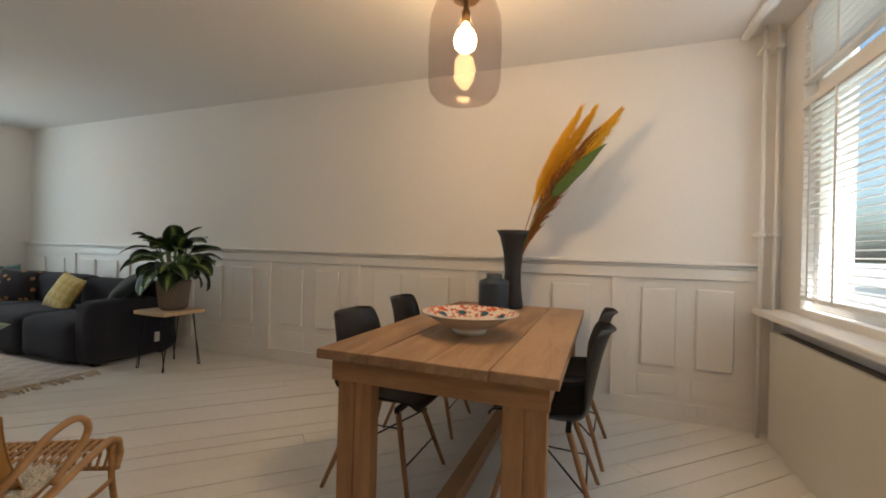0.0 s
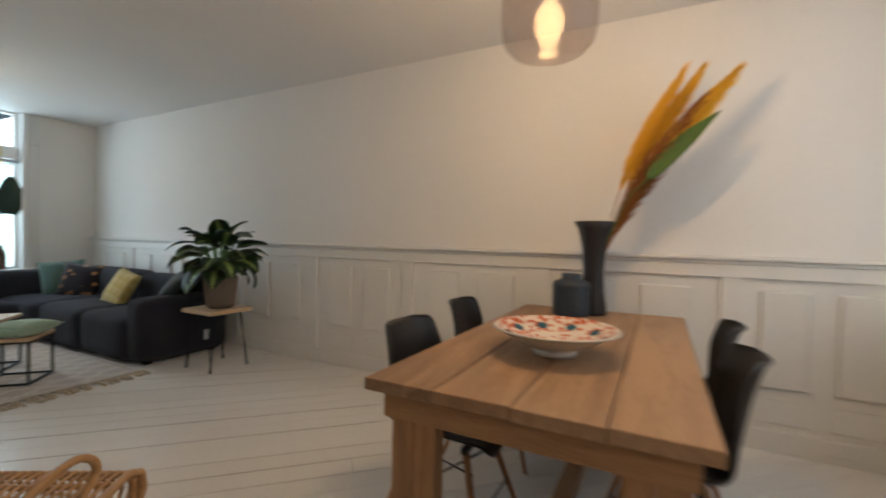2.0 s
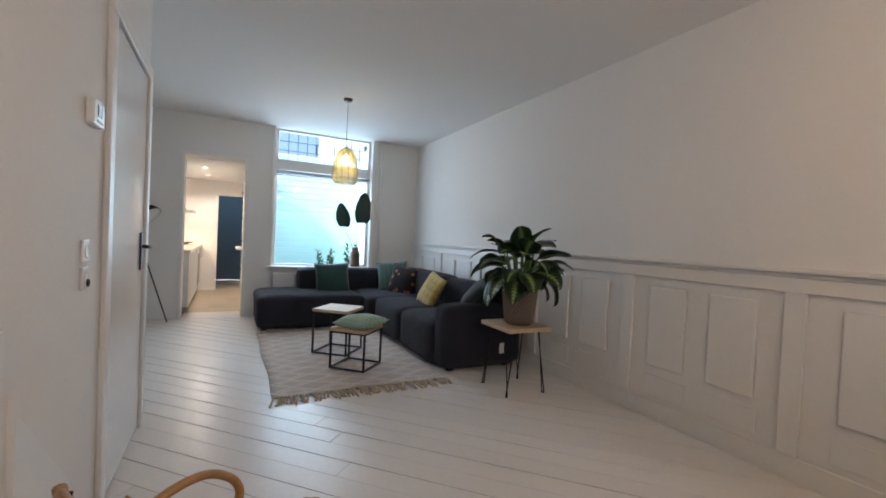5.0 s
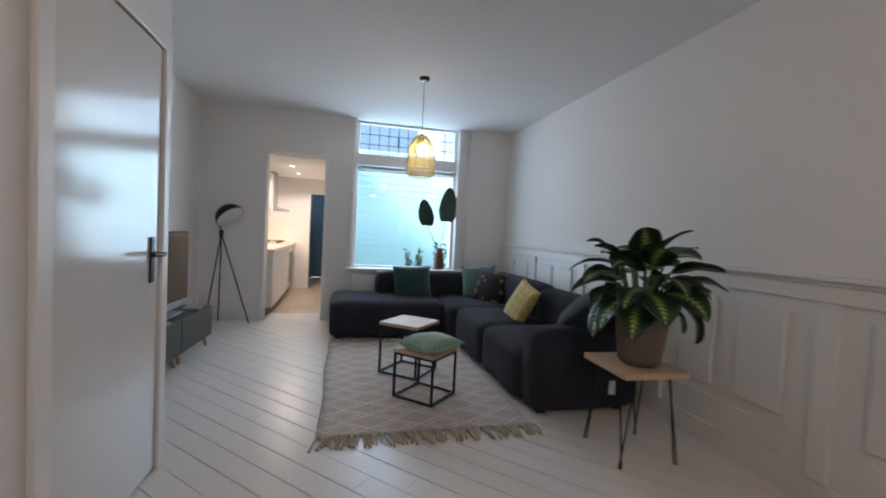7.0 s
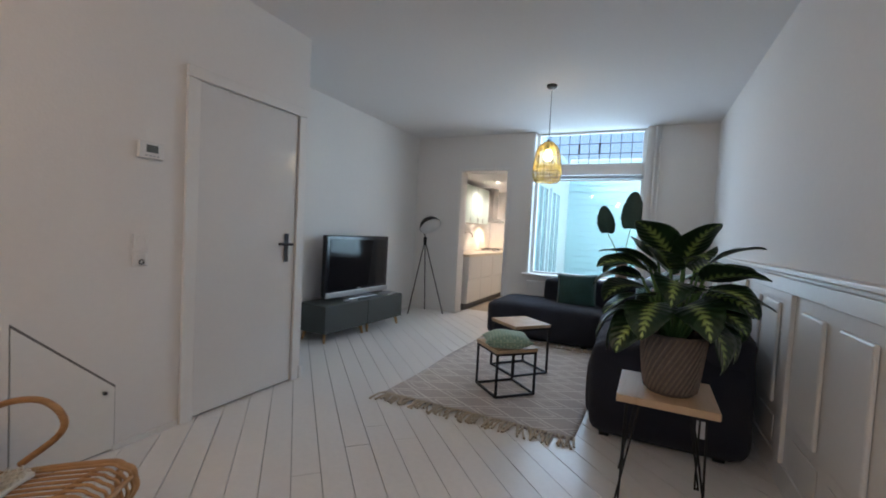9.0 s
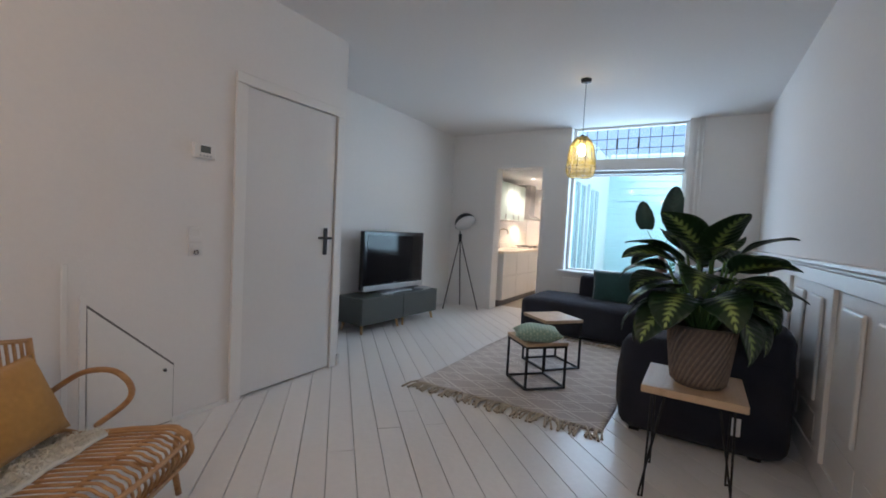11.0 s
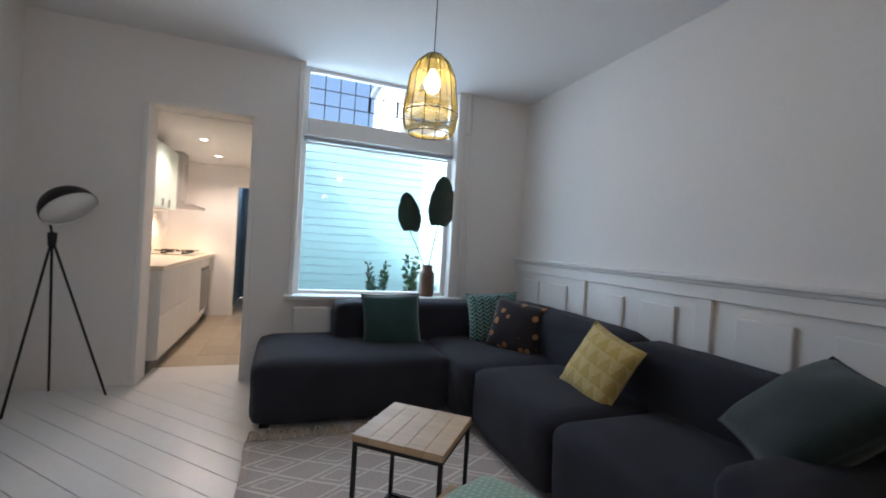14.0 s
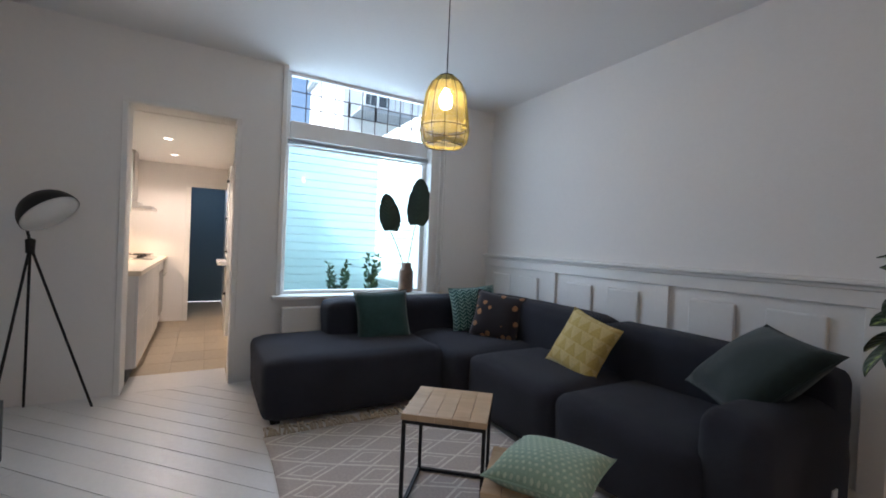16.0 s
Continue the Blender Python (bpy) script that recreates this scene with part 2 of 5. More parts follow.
M_WALL = mat("wall_paint", (0.80, 0.785, 0.765), 0.75, vary=0.02, bump=0.12, bump_scale=90)
M_CEIL = mat("ceiling_paint", (0.79, 0.78, 0.77), 0.85, vary=0.02, bump=0.05)
M_TRIM = mat("trim_gloss_paint", (0.81, 0.80, 0.775), 0.38, vary=0.025, bump=0.06, bump_scale=25)
M_DOORP = mat("door_gloss_paint", (0.76, 0.75, 0.735), 0.13, vary=0.02, bump=0.03, bump_scale=14)
M_FLOOR = mat("floor_paint", (0.80, 0.785, 0.76), 0.30, vary=0.035, scale=3, bump=0.12, bump_scale=30, random_tint=0.5)
M_GAPF = mat("floor_joint", (0.34, 0.33, 0.32), 0.9, vary=0.3, scale=1)
# dark colour painting the shade inside the door, hatch and radiator cover gaps
M_GAPSHADE = mat("gap_shade", (0.16, 0.155, 0.15), 0.9)
M_PLANK = wood("reclaimed_pine", (0.43, 0.265, 0.145), (0.17, 0.085, 0.04), 0.48, 10, "Y", 1.0)
M_PLANKZ = wood("reclaimed_pine_upright", (0.50, 0.28, 0.13), (0.23, 0.105, 0.045), 0.55, 10, "Z")
M_PLANKX = wood("reclaimed_pine_cross", (0.48, 0.27, 0.125), (0.21, 0.10, 0.04), 0.55, 10, "X")
M_BEECH = wood("beech", (0.46, 0.24, 0.11), (0.30, 0.14, 0.06), 0.5, 14, "Z")
M_OAK = wood("pale_oak", (0.60, 0.44, 0.28), (0.42, 0.28, 0.16), 0.5, 10, "X", 0.8)
M_BLACK = mat("black_plastic", (0.012, 0.012, 0.013), 0.42, vary=0.1)
M_STEEL = mat("black_steel", (0.015, 0.015, 0.016), 0.5, 0.3, vary=0.15)
M_SOFA = mat("sofa_cloth", (0.018, 0.020, 0.031), 0.95, vary=0.4, scale=22, wide=4, bump=0.5, bump_scale=420, sheen=0.06)
M_GREENV = mat("green_velvet", (0.014, 0.055, 0.05), 0.9, vary=0.25, wide=6, bump=0.3, bump_scale=240, sheen=0.4)
M_DARKV = mat("dark_velvet", (0.017, 0.032, 0.030), 0.9, vary=0.25, wide=6, bump=0.3, bump_scale=240, sheen=0.25)
M_MINT = pattern("mint_star_cloth", (0.29, 0.43, 0.33), (0.50, 0.61, 0.48), "dots", 40, 0.24)
M_TEALCH = pattern("teal_chevron_cloth", (0.02, 0.085, 0.082), (0.24, 0.38, 0.34), "chevron", 15, 0.45)
M_BIRD = pattern("dark_flower_cloth", (0.016, 0.012, 0.016), (0.42, 0.19, 0.08), "blots", 12, 0.26)
M_YELL = pattern("yellow_triangle_cloth", (0.56, 0.41, 0.12), (0.65, 0.52, 0.22), "triangles", 11, 0.5)
M_RUG = pattern("rug_weave", (0.49, 0.43, 0.39), (0.74, 0.70, 0.63), "diamonds", 5.2, 0.04, 0.97)
M_FRINGE = mat("rug_fringe", (0.50, 0.43, 0.33), 0.95, vary=0.2, scale=9)
M_BLADE = leaf_material("variegated_leaf", (0.013, 0.038, 0.013), (0.34, 0.46, 0.13))
M_BANANA = leaf_material("dark_fan_leaf", (0.008, 0.035, 0.022), (0.02, 0.07, 0.04), False)
M_STEM = mat("green_stem", (0.10, 0.20, 0.05), 0.5, vary=0.2)
M_POT = mat("ribbed_clay", (0.15, 0.125, 0.105), 0.8, vary=0.25, scale=6, bump=0.3)
M_POTRIB = mat("pot_weave", (0.24, 0.19, 0.15), 0.75, vary=0.3, scale=8, bump=0.3)
M_SOIL = mat("potting_soil", (0.03, 0.022, 0.016), 0.95, vary=0.4, bump=0.8)
M_RATTAN = wood("rattan_cane", (0.56, 0.33, 0.14), (0.30, 0.14, 0.045), 0.38, 16, "Y", 0.6)
M_FUR = mat("sheep_wool", (0.90, 0.87, 0.77), 0.95, vary=0.12, scale=20, sheen=0.6)
M_OCHRE = mat("ochre_cloth", (0.52, 0.27, 0.06), 0.9, vary=0.15, wide=5, bump=0.4, bump_scale=260, sheen=0.2)
M_VASE = mat("matt_black_vase", (0.016, 0.016, 0.018), 0.45, vary=0.2)
M_JAR = mat("slate_blue_jar", (0.03, 0.045, 0.065), 0.35, vary=0.3, scale=5, bump=0.25, bump_scale=40)
M_BOWL = mat("bowl_glaze", (0.74, 0.70, 0.62), 0.22, vary=0.04)
M_BOWLIN = pattern("painted_bowl_glaze", (0.66, 0.58, 0.48), (0.50, 0.09, 0.02), "blots", 44, 0.42, 0.25)
M_BLUEDOT = mat("bowl_blue_flower", (0.03, 0.10, 0.14), 0.25, vary=0.3)
M_PLUME = mat("dried_plume_gold", (0.74, 0.42, 0.03), 0.9, vary=0.35, scale=10)
M_PLUMEB = mat("dried_plume_brown", (0.30, 0.115, 0.025), 0.9, vary=0.35, scale=10)
M_FERN = mat("green_frond", (0.05, 0.11, 0.018), 0.6, vary=0.3, scale=8)
M_SMOKE = glass("smoked_glass", (0.90, 0.85, 0.83), 0.92)
M_PANE = glass("window_glass", (0.90, 0.985, 1.0), 0.97)
M_BULB = glow("warm_bulb", (1.0, 0.64, 0.28), 20)
M_BULBR = glow("warm_bulb_small", (1.0, 0.78, 0.40), 12)
M_SPOT = glow("spot_bulb", (1.0, 0.85, 0.65), 10)
M_BRASS = mat("dark_brass", (0.20, 0.13, 0.06), 0.35, 0.9, vary=0.2)
M_WICKER = mat("natural_wicker", (0.60, 0.52, 0.18), 0.6, vary=0.3, scale=12)
M_TVFRAME = mat("tv_black_gloss", (0.010, 0.010, 0.012), 0.18, vary=0.05)
M_SCREEN = mat("tv_screen", (0.012, 0.011, 0.012), 0.07, vary=0.02)
M_SCREEN.node_tree.nodes["Principled BSDF"].inputs["Specular IOR Level"].default_value = 0.22
M_SILVER = mat("silver_plastic", (0.42, 0.43, 0.45), 0.35, 0.5, vary=0.05)
M_CONSOLE = mat("grey_green_lacquer", (0.06, 0.068, 0.063), 0.5, vary=0.06)
M_PALEWOOD = mat("pale_leg_wood", (0.50, 0.32, 0.14), 0.5, vary=0.15, scale=12)
M_LAMPIN = mat("lamp_white_inside", (0.80, 0.80, 0.79), 0.5, vary=0.03)
M_LEAD = mat("window_lead", (0.05, 0.05, 0.055), 0.5, 0.4)
M_RAD = mat("radiator_enamel", (0.80, 0.79, 0.77), 0.3, vary=0.02)
M_COVER = mat("radiator_cover_paint", (0.72, 0.70, 0.63), 0.6, vary=0.03)
M_SLAT = mat("blind_slat", (0.80, 0.80, 0.78), 0.45, vary=0.02)
M_KITCH = mat("kitchen_front", (0.80, 0.80, 0.79), 0.25, vary=0.015)
M_MINTCAB = mat("pale_green_front", (0.60, 0.70, 0.64), 0.3, vary=0.02)
M_TOP = mat("pale_worktop", (0.70, 0.62, 0.50), 0.3, vary=0.05, scale=8)
M_INOX = mat("brushed_steel", (0.50, 0.49, 0.47), 0.32, 0.95, vary=0.06, stretch=(1, 1, 12))
M_KFLOOR = mat("kitchen_floor_tile", (0.46, 0.38, 0.27), 0.5, vary=0.12, scale=3, random_tint=0.6)
M_GREYFL = mat("grey_mat", (0.16, 0.16, 0.165), 0.8, vary=0.1)
M_SLATE = mat("slate_blue_wall", (0.13, 0.20, 0.25), 0.7, vary=0.06)
M_BOARD = mat("painted_yard_board", (0.66, 0.86, 0.87), 0.6, vary=0.05, random_tint=0.3)
M_RENDER = mat("white_yard_render", (0.80, 0.84, 0.84), 0.8, vary=0.04, bump=0.3)
M_YARD = mat("yard_paving", (0.42, 0.42, 0.40), 0.85, vary=0.15, bump=0.3)
M_BRICKF = mat("far_brick", (0.20, 0.15, 0.13), 0.85, vary=0.2, scale=6)
M_GREY = mat("far_grey_paint", (0.30, 0.34, 0.37), 0.7, vary=0.1)
# pale base colour stands in for the bright reflection in the yard panes
M_YARDREFL = mat("yard_pane_reflection", (0.42, 0.55, 0.57), 0.1, vary=0.1)
M_DARKGL = mat("far_window_glass", (0.05, 0.06, 0.07), 0.08, vary=0.1)
M_SHRUB = mat("shrub_leaf", (0.05, 0.11, 0.05), 0.5, vary=0.4, scale=20)
M_LABEL = mat("white_label", (0.8, 0.8, 0.8), 0.6)
M_GREYSC = mat("grey_display", (0.10, 0.11, 0.10), 0.3)

# ---- building helpers ----
def thing(name, label, category, m=None, group="", kind=""):
    ob = new(name)
    ob.matrix_world = m or Matrix()
    return tagged(ob, label, category, group, kind)


def part(name, bm, material, parent=None, label="", smooth=False):
    """Links a bmesh as one mesh object under a thing or a part."""
    me = bpy.data.meshes.new(name)
    bm.normal_update()
    bm.to_mesh(me)
    bm.free()
    for one in material if isinstance(material, (list, tuple)) else [material]:
        me.materials.append(one)
    if smooth:
        me.polygons.foreach_set("use_smooth", [True] * len(me.polygons))
    ob = new(name, me)
    if parent:
        ob.parent = parent
    return tagged(ob, label)


def solid(name, bm, material, label, category="", kind="", group="", smooth=False):
    return tagged(part(name, bm, material, None, "", smooth), label, category, group, kind)


def add_box(bm, a, b, bevel=0.0, seg=2, m=None):
    lo, hi = Vector([min(p, q) for p, q in zip(a, b)]), Vector([max(p, q) for p, q in zip(a, b)])
    made = bmesh.ops.create_cube(bm, size=1, matrix=(m or Matrix()) @ Matrix.LocRotScale((lo + hi) / 2, None, hi - lo))
    if bevel:
        edges = {e for v in made["verts"] for e in v.link_edges}
        bmesh.ops.bevel(bm, geom=list(edges), offset=bevel, segments=seg, profile=0.5, affect="EDGES")
    return bm


def box(a, b, bevel=0.0, seg=2, m=None):
    return add_box(bmesh.new(), a, b, bevel, seg, m)


def add_lathe(bm, profile, steps=32, m=None):
    m = m or Matrix()
    rings = []
    for r, z in profile:
        rings.append([bm.verts.new(m @ Vector((r * math.cos(2 * math.pi * i / steps), r * math.sin(2 * math.pi * i / steps), z))) for i in range(steps)] if r > 1e-5 else [bm.verts.new(m @ Vector((0, 0, z)))])
    for lo, hi in zip(rings, rings[1:]):
        for i in range(steps):
            j = (i + 1) % steps
            if len(lo) == 1 and len(hi) > 1:
                bm.faces.new((lo[0], hi[j], hi[i]))
            elif len(hi) == 1 and len(lo) > 1:
                bm.faces.new((lo[i], lo[j], hi[0]))
            elif len(lo) > 1:
                bm.faces.new((lo[i], lo[j], hi[j], hi[i]))
    return bm


def lathe(profile, steps=32, m=None):
    return add_lathe(bmesh.new(), profile, steps, m)


def add_tube(bm, points, radius, sides=8, closed=False):
    """A rod swept along points; radius may be a list."""
    pts = [Vector(p) for p in points]
    n = len(pts)
    rad = radius if isinstance(radius, (list, tuple)) else [radius] * n
    up, rings = None, []
    for i, p in enumerate(pts):
        a, b = (pts[i - 1], pts[(i + 1) % n]) if closed else (pts[max(i - 1, 0)], pts[min(i + 1, n - 1)])
        d = (b - a).normalized()
        if up is None:
            up = d.orthogonal().normalized()
        up = (up - d * up.dot(d)).normalized()
        side = d.cross(up)
        rings.append([bm.verts.new(p + rad[i] * (math.cos(2 * math.pi * k / sides) * up + math.sin(2 * math.pi * k / sides) * side)) for k in range(sides)])
    for i in range(n if closed else n - 1):
        lo, hi = rings[i], rings[(i + 1) % n]
        for k in range(sides):
            q = (k + 1) % sides
            bm.faces.new((lo[k], lo[q], hi[q], hi[k]))
    if not closed:
        bm.faces.new(rings[0][::-1])
        bm.faces.new(rings[-1])
    return bm


def tube(points, radius, sides=8, closed=False):
    return add_tube(bmesh.new(), points, radius, sides, closed)


def sweep(points, steps=24):
    """A smooth line through a few points (Catmull-Rom)."""
    p = [Vector(q) for q in points]
    p = [2 * p[0] - p[1]] + p + [2 * p[-1] - p[-2]]
    out, spans = [], len(p) - 3
    for s in range(spans):
        a, b, c, d = p[s:s + 4]
        k = max(2, steps // spans)
        for i in range(k + (s == spans - 1)):
            t = i / k
            out.append(0.5 * (2 * b + (c - a) * t + (2 * a - 5 * b + 4 * c - d) * t * t + (3 * b - a - 3 * c + d) * t ** 3))
    return out


def grid(nu, nv, place, thick=0.0, uv=None):
    """A sheet by place(u, v), with an underside where thick."""
    bm = bmesh.new()
    lay = bm.loops.layers.uv.new("UVMap")
    vs = [[bm.verts.new(place(i / nu, j / nv)) for j in range(nv + 1)] for i in range(nu + 1)]
    where = {}
    for i in range(nu + 1):
        for j in range(nv + 1):
            where[vs[i][j]] = uv(i / nu, j / nv) if uv else (i / nu, j / nv)
    for i in range(nu):
        for j in range(nv):
            bm.faces.new((vs[i][j], vs[i + 1][j], vs[i + 1][j + 1], vs[i][j + 1]))
    if thick:
        bm.normal_update()
        low = {v: bm.verts.new(v.co - v.normal * thick) for row in vs for v in row}
        for v, w in low.items():
            where[w] = where[v]
        for f in list(bm.faces):
            bm.faces.new([low[v] for v in reversed(f.verts)])
        rim = [vs[i][0] for i in range(nu + 1)] + [vs[nu][j] for j in range(1, nv + 1)] + [vs[i][nv] for i in range(nu - 1, -1, -1)] + [vs[0][j] for j in range(nv - 1, 0, -1)]
        for a, b in zip(rim, rim[1:] + rim[:1]):
            bm.faces.new((b, a, low[a], low[b]))
    for f in bm.faces:
        for lp in f.loops:
            lp[lay].uv = where[lp.vert]
    return bm


# ---- the shell of the house ----
def wall(name, boxes, material=M_WALL, label="white painted plaster wall"):
    bm = bmesh.new()
    for a, b in boxes:
        add_box(bm, a, b)
    return solid(name, bm, material, label, "wall", "structure")


X0, X1, Y0, Y1 = REAR_X, FRONT_X, TV_Y, WALL_Y
wall("wall_long", [((X0 - 0.2, Y1, 0), (X1 + 0.2, Y1 + 0.2, CEIL))])
# rear wall with the kitchen opening and the tall window
KY0, KY1, KZ, WY0, WY1, WZ0 = 0.085, 0.80, 2.17, 1.185, 2.60, 0.718
wall("wall_rear", [((X0, Y0 - 0.2, 0), (X0 - 0.22, KY0, CEIL)), ((X0, KY0, KZ), (X0 - 0.22, KY1, CEIL)), ((X0, KY1, 0), (X0 - 0.22, WY0, CEIL)),
                   ((X0, WY0, 0), (X0 - 0.22, WY1, WZ0)), ((X0, WY1, 0), (X0 - 0.22, Y1, CEIL))])
wall("wall_television", [((X0, Y0, 0), (-4.14, Y0 - 0.2, CEIL))])
DX0, DX1, DZ = -4.03, -3.235, 2.065
wall("wall_door", [((-4.14, DOOR_Y, 0), (DX0 - 0.03, DOOR_Y - 0.14, CEIL)), ((DX0 - 0.03, DOOR_Y, DZ + 0.03), (DX1 + 0.03, DOOR_Y - 0.14, CEIL)), ((DX1 + 0.03, DOOR_Y, 0), (-1.55, DOOR_Y - 0.14, CEIL))])
wall("wall_corner", [((-4.14, DOOR_Y - 0.14, 0), (-4.00, Y0 - 0.2, CEIL))])
wall("wall_stair", [((-1.69, DOOR_Y - 0.14, 0), (-1.55, -1.3, CEIL))])
# unseen walls added behind the door to stop sunlight leaking into the room
wall("wall_hall_lightstop", [((-4.00, -1.3, 0), (-1.69, -1.5, CEIL)), ((-4.14, -0.88, 0), (-4.00, -1.5, CEIL))])
wall("wall_entry", [((-1.69, -1.3, 0), (X1 + 0.2, -1.5, CEIL))])
FY0, FY1, FZ0, FZ1 = 0.86, 3.06, 0.88, 2.66
wall("wall_front", [((X1, -1.5, 0), (X1 + 0.25, FY0, CEIL)), ((X1, FY0, 0), (X1 + 0.25, FY1, FZ0)), ((X1, FY0, FZ1), (X1 + 0.25, FY1, CEIL)), ((X1, FY1, 0), (X1 + 0.25, Y1, CEIL))])
solid("ceiling", box((X0 - 0.2, -1.5, CEIL), (X1 + 0.25, Y1 + 0.2, CEIL + 0.2)), M_CEIL, "smooth white painted ceiling", "ceiling", "structure")
solid("trim_ceiling", box((0.86, Y0 + 1.2, CEIL - 0.03), (0.91, Y1, CEIL), 0.006), M_TRIM, "white painted ceiling moulding near the front window", "trim", "structure")
for a, b in (((-4.15, DOOR_Y, 0), (DX0 - 0.09, DOOR_Y + 0.015, 0.10)), ((DX1 + 0.10, DOOR_Y, 0), (-2.80, DOOR_Y + 0.015, 0.03))):
    solid("baseboard", box(a, b, 0.003), M_TRIM, "low white painted baseboard", "baseboard", "structure")

# wainscot along the long wall
ws = thing("wainscot", "white painted wooden wainscot with raised panels and a moulded cap", "wainscot", kind="structure")
part("cap", add_box(box((X0, Y1 - 0.07, 1.115), (1.02, Y1, 1.14), 0.006), (X0, Y1 - 0.045, 1.09), (1.01, Y1, 1.1145), 0.008), M_TRIM, ws)
part("top_rail", box((X0, Y1 - 0.036, 1.01), (1.0, Y1, 1.089), 0.004), M_TRIM, ws)
part("back_board", box((X0, Y1 - 0.014, 0.0), (1.0, Y1, 1.009)), M_TRIM, ws)
part("skirting", box((X0, Y1 - 0.026, 0.0), (1.0, Y1 - 0.0145, 0.13), 0.004), M_TRIM, ws)
STILES = [0.125, -1.03, -2.17, -3.23, -4.32, -5.39, -6.45]
for x in STILES:
    part("stile", box((x - 0.05, Y1 - 0.036, 0.131), (x + 0.05, Y1 - 0.0145, 1.0095), 0.004), M_TRIM, ws)
ends = [1.01] + STILES + [X0 - 0.02]
for hi, lo in zip(ends, ends[1:]):
    mid, bay = (hi + lo) / 2, hi - lo
    for sgn in (-1, 1):
        c, w = mid + sgn * bay * 0.20, min(0.145, bay * 0.13)
        bm = box((c - w, Y1 - 0.034, 0.375), (c + w, Y1 - 0.0145, 0.945), 0.012, 2)
        part("raised_panel", bm, M_TRIM, ws)
        part("lower_panel", box((c - w - 0.02, Y1 - 0.021, 0.17), (c + w + 0.02, Y1 - 0.0145, 0.31), 0.004), M_TRIM, ws)

# architraves and door
arch = thing("trim_door", "white painted door surround", "trim", kind="structure")
for a, b in (((DX1 + 0.005, DOOR_Y, 0), (DX1 + 0.085, DOOR_Y + 0.022, DZ + 0.004)), ((DX0 - 0.075, DOOR_Y, 0), (DX0 - 0.005, DOOR_Y + 0.022, DZ + 0.004)), ((DX0 - 0.075, DOOR_Y, DZ + 0.005), (DX1 + 0.085, DOOR_Y + 0.022, DZ + 0.075))):
    part("board", box(a, b, 0.006), M_TRIM, arch)
door = thing("door_1", "closed flush white gloss door with a black lever handle", "door", kind="structure")
part("leaf", box((DX0 + 0.001, DOOR_Y - 0.035, 0.016), (DX1 - 0.001, DOOR_Y + 0.006, DZ - 0.001), 0.003), M_DOORP, door)
for a, b in (((DX0 - 0.03, 0), (DX0 + 0.015, DZ + 0.03)), ((DX1 - 0.015, 0), (DX1 + 0.03, DZ + 0.03)), ((DX0 + 0.015, DZ - 0.015), (DX1 - 0.015, DZ + 0.03))):
    part("jamb", box((a[0], DOOR_Y - 0.138, a[1]), (b[0], DOOR_Y - 0.037, b[1])), M_TRIM, door)
# dark strip painted in as the shade under the door leaf
part("threshold", box((DX0 + 0.0155, DOOR_Y - 0.10, 0.0), (DX1 - 0.0155, DOOR_Y - 0.036, 0.014)), M_GAPSHADE, door)
hd = part("handle_plate", box((-3.965, DOOR_Y + 0.007, 0.95), (-3.925, DOOR_Y + 0.016, 1.165), 0.004), M_BLACK, door, "black metal plate")
bm = tube([(-3.945, DOOR_Y + 0.012, 1.085), (-3.945, DOOR_Y + 0.06, 1.085)], 0.010)
add_tube(bm, sweep([(-3.965, DOOR_Y + 0.058, 1.085), (-3.91, DOOR_Y + 0.062, 1.086), (-3.835, DOOR_Y + 0.056, 1.088)], 10), 0.010)
part("lever", bm, M_BLACK, hd, "black lever handle", True)

# the slanted hatch under the stairs
hatch = thing("stair_hatch", "slanted white cupboard hatch in the wall under the stairs", "hatch", kind="structure")
def hatch_mesh(pts, y0, y1):
    bm = bmesh.new()
    a, b = [bm.verts.new((x, y0, z)) for x, z in pts], [bm.verts.new((x, y1, z)) for x, z in pts]
    bm.faces.new(a)
    bm.faces.new(b[::-1])
    for i in range(len(pts)):
        j = (i + 1) % len(pts)
        bm.faces.new((a[j], a[i], b[i], b[j]))
    bmesh.ops.recalc_face_normals(bm, faces=bm.faces)
    return bm
HATCH = [(-2.402, 0.012), (-2.808, 0.012), (-2.808, 0.338), (-2.402, 0.725)]
# dark sheet behind the panel, its colour standing for shade in the edge gap
part("shadow_gap", hatch_mesh([(-2.397, 0.004), (-2.814, 0.004), (-2.814, 0.346), (-2.397, 0.745)], DOOR_Y, DOOR_Y + 0.002), M_GAPSHADE, hatch)
part("panel", hatch_mesh(HATCH, DOOR_Y + 0.0025, DOOR_Y + 0.010), M_TRIM, hatch)
part("knob", lathe([(0, 0.022), (0.009, 0.02), (0.009, 0.012), (0.006, 0), (0, 0)], 12, pose(-2.756, DOOR_Y + 0.010, 0.325, -90)), M_BLACK, hatch, "small black knob", True)
part("edge_strip", hatch_mesh([(-2.370, 0.004), (-2.395, 0.004), (-2.395, 0.775), (-2.370, 0.80)], DOOR_Y, DOOR_Y + 0.014), M_TRIM, hatch)
solid("trim_wall", box((-2.325, DOOR_Y, 0), (-2.30, DOOR_Y + 0.008, 0.95), 0.003), M_TRIM, "narrow white painted batten on the wall", "trim", "structure")

# thermostat, switch and sockets
th = thing("thermostat", "white wall thermostat with a small grey display", "thermostat", pose(-2.955, DOOR_Y, 1.597))
part("body", box((-0.065, 0, -0.045), (0.065, 0.028, 0.045), 0.006), M_RAD, th)
part("display", box((-0.03, 0.029, -0.012), (0.03, 0.031, 0.028)), M_GREYSC, th, "grey display")
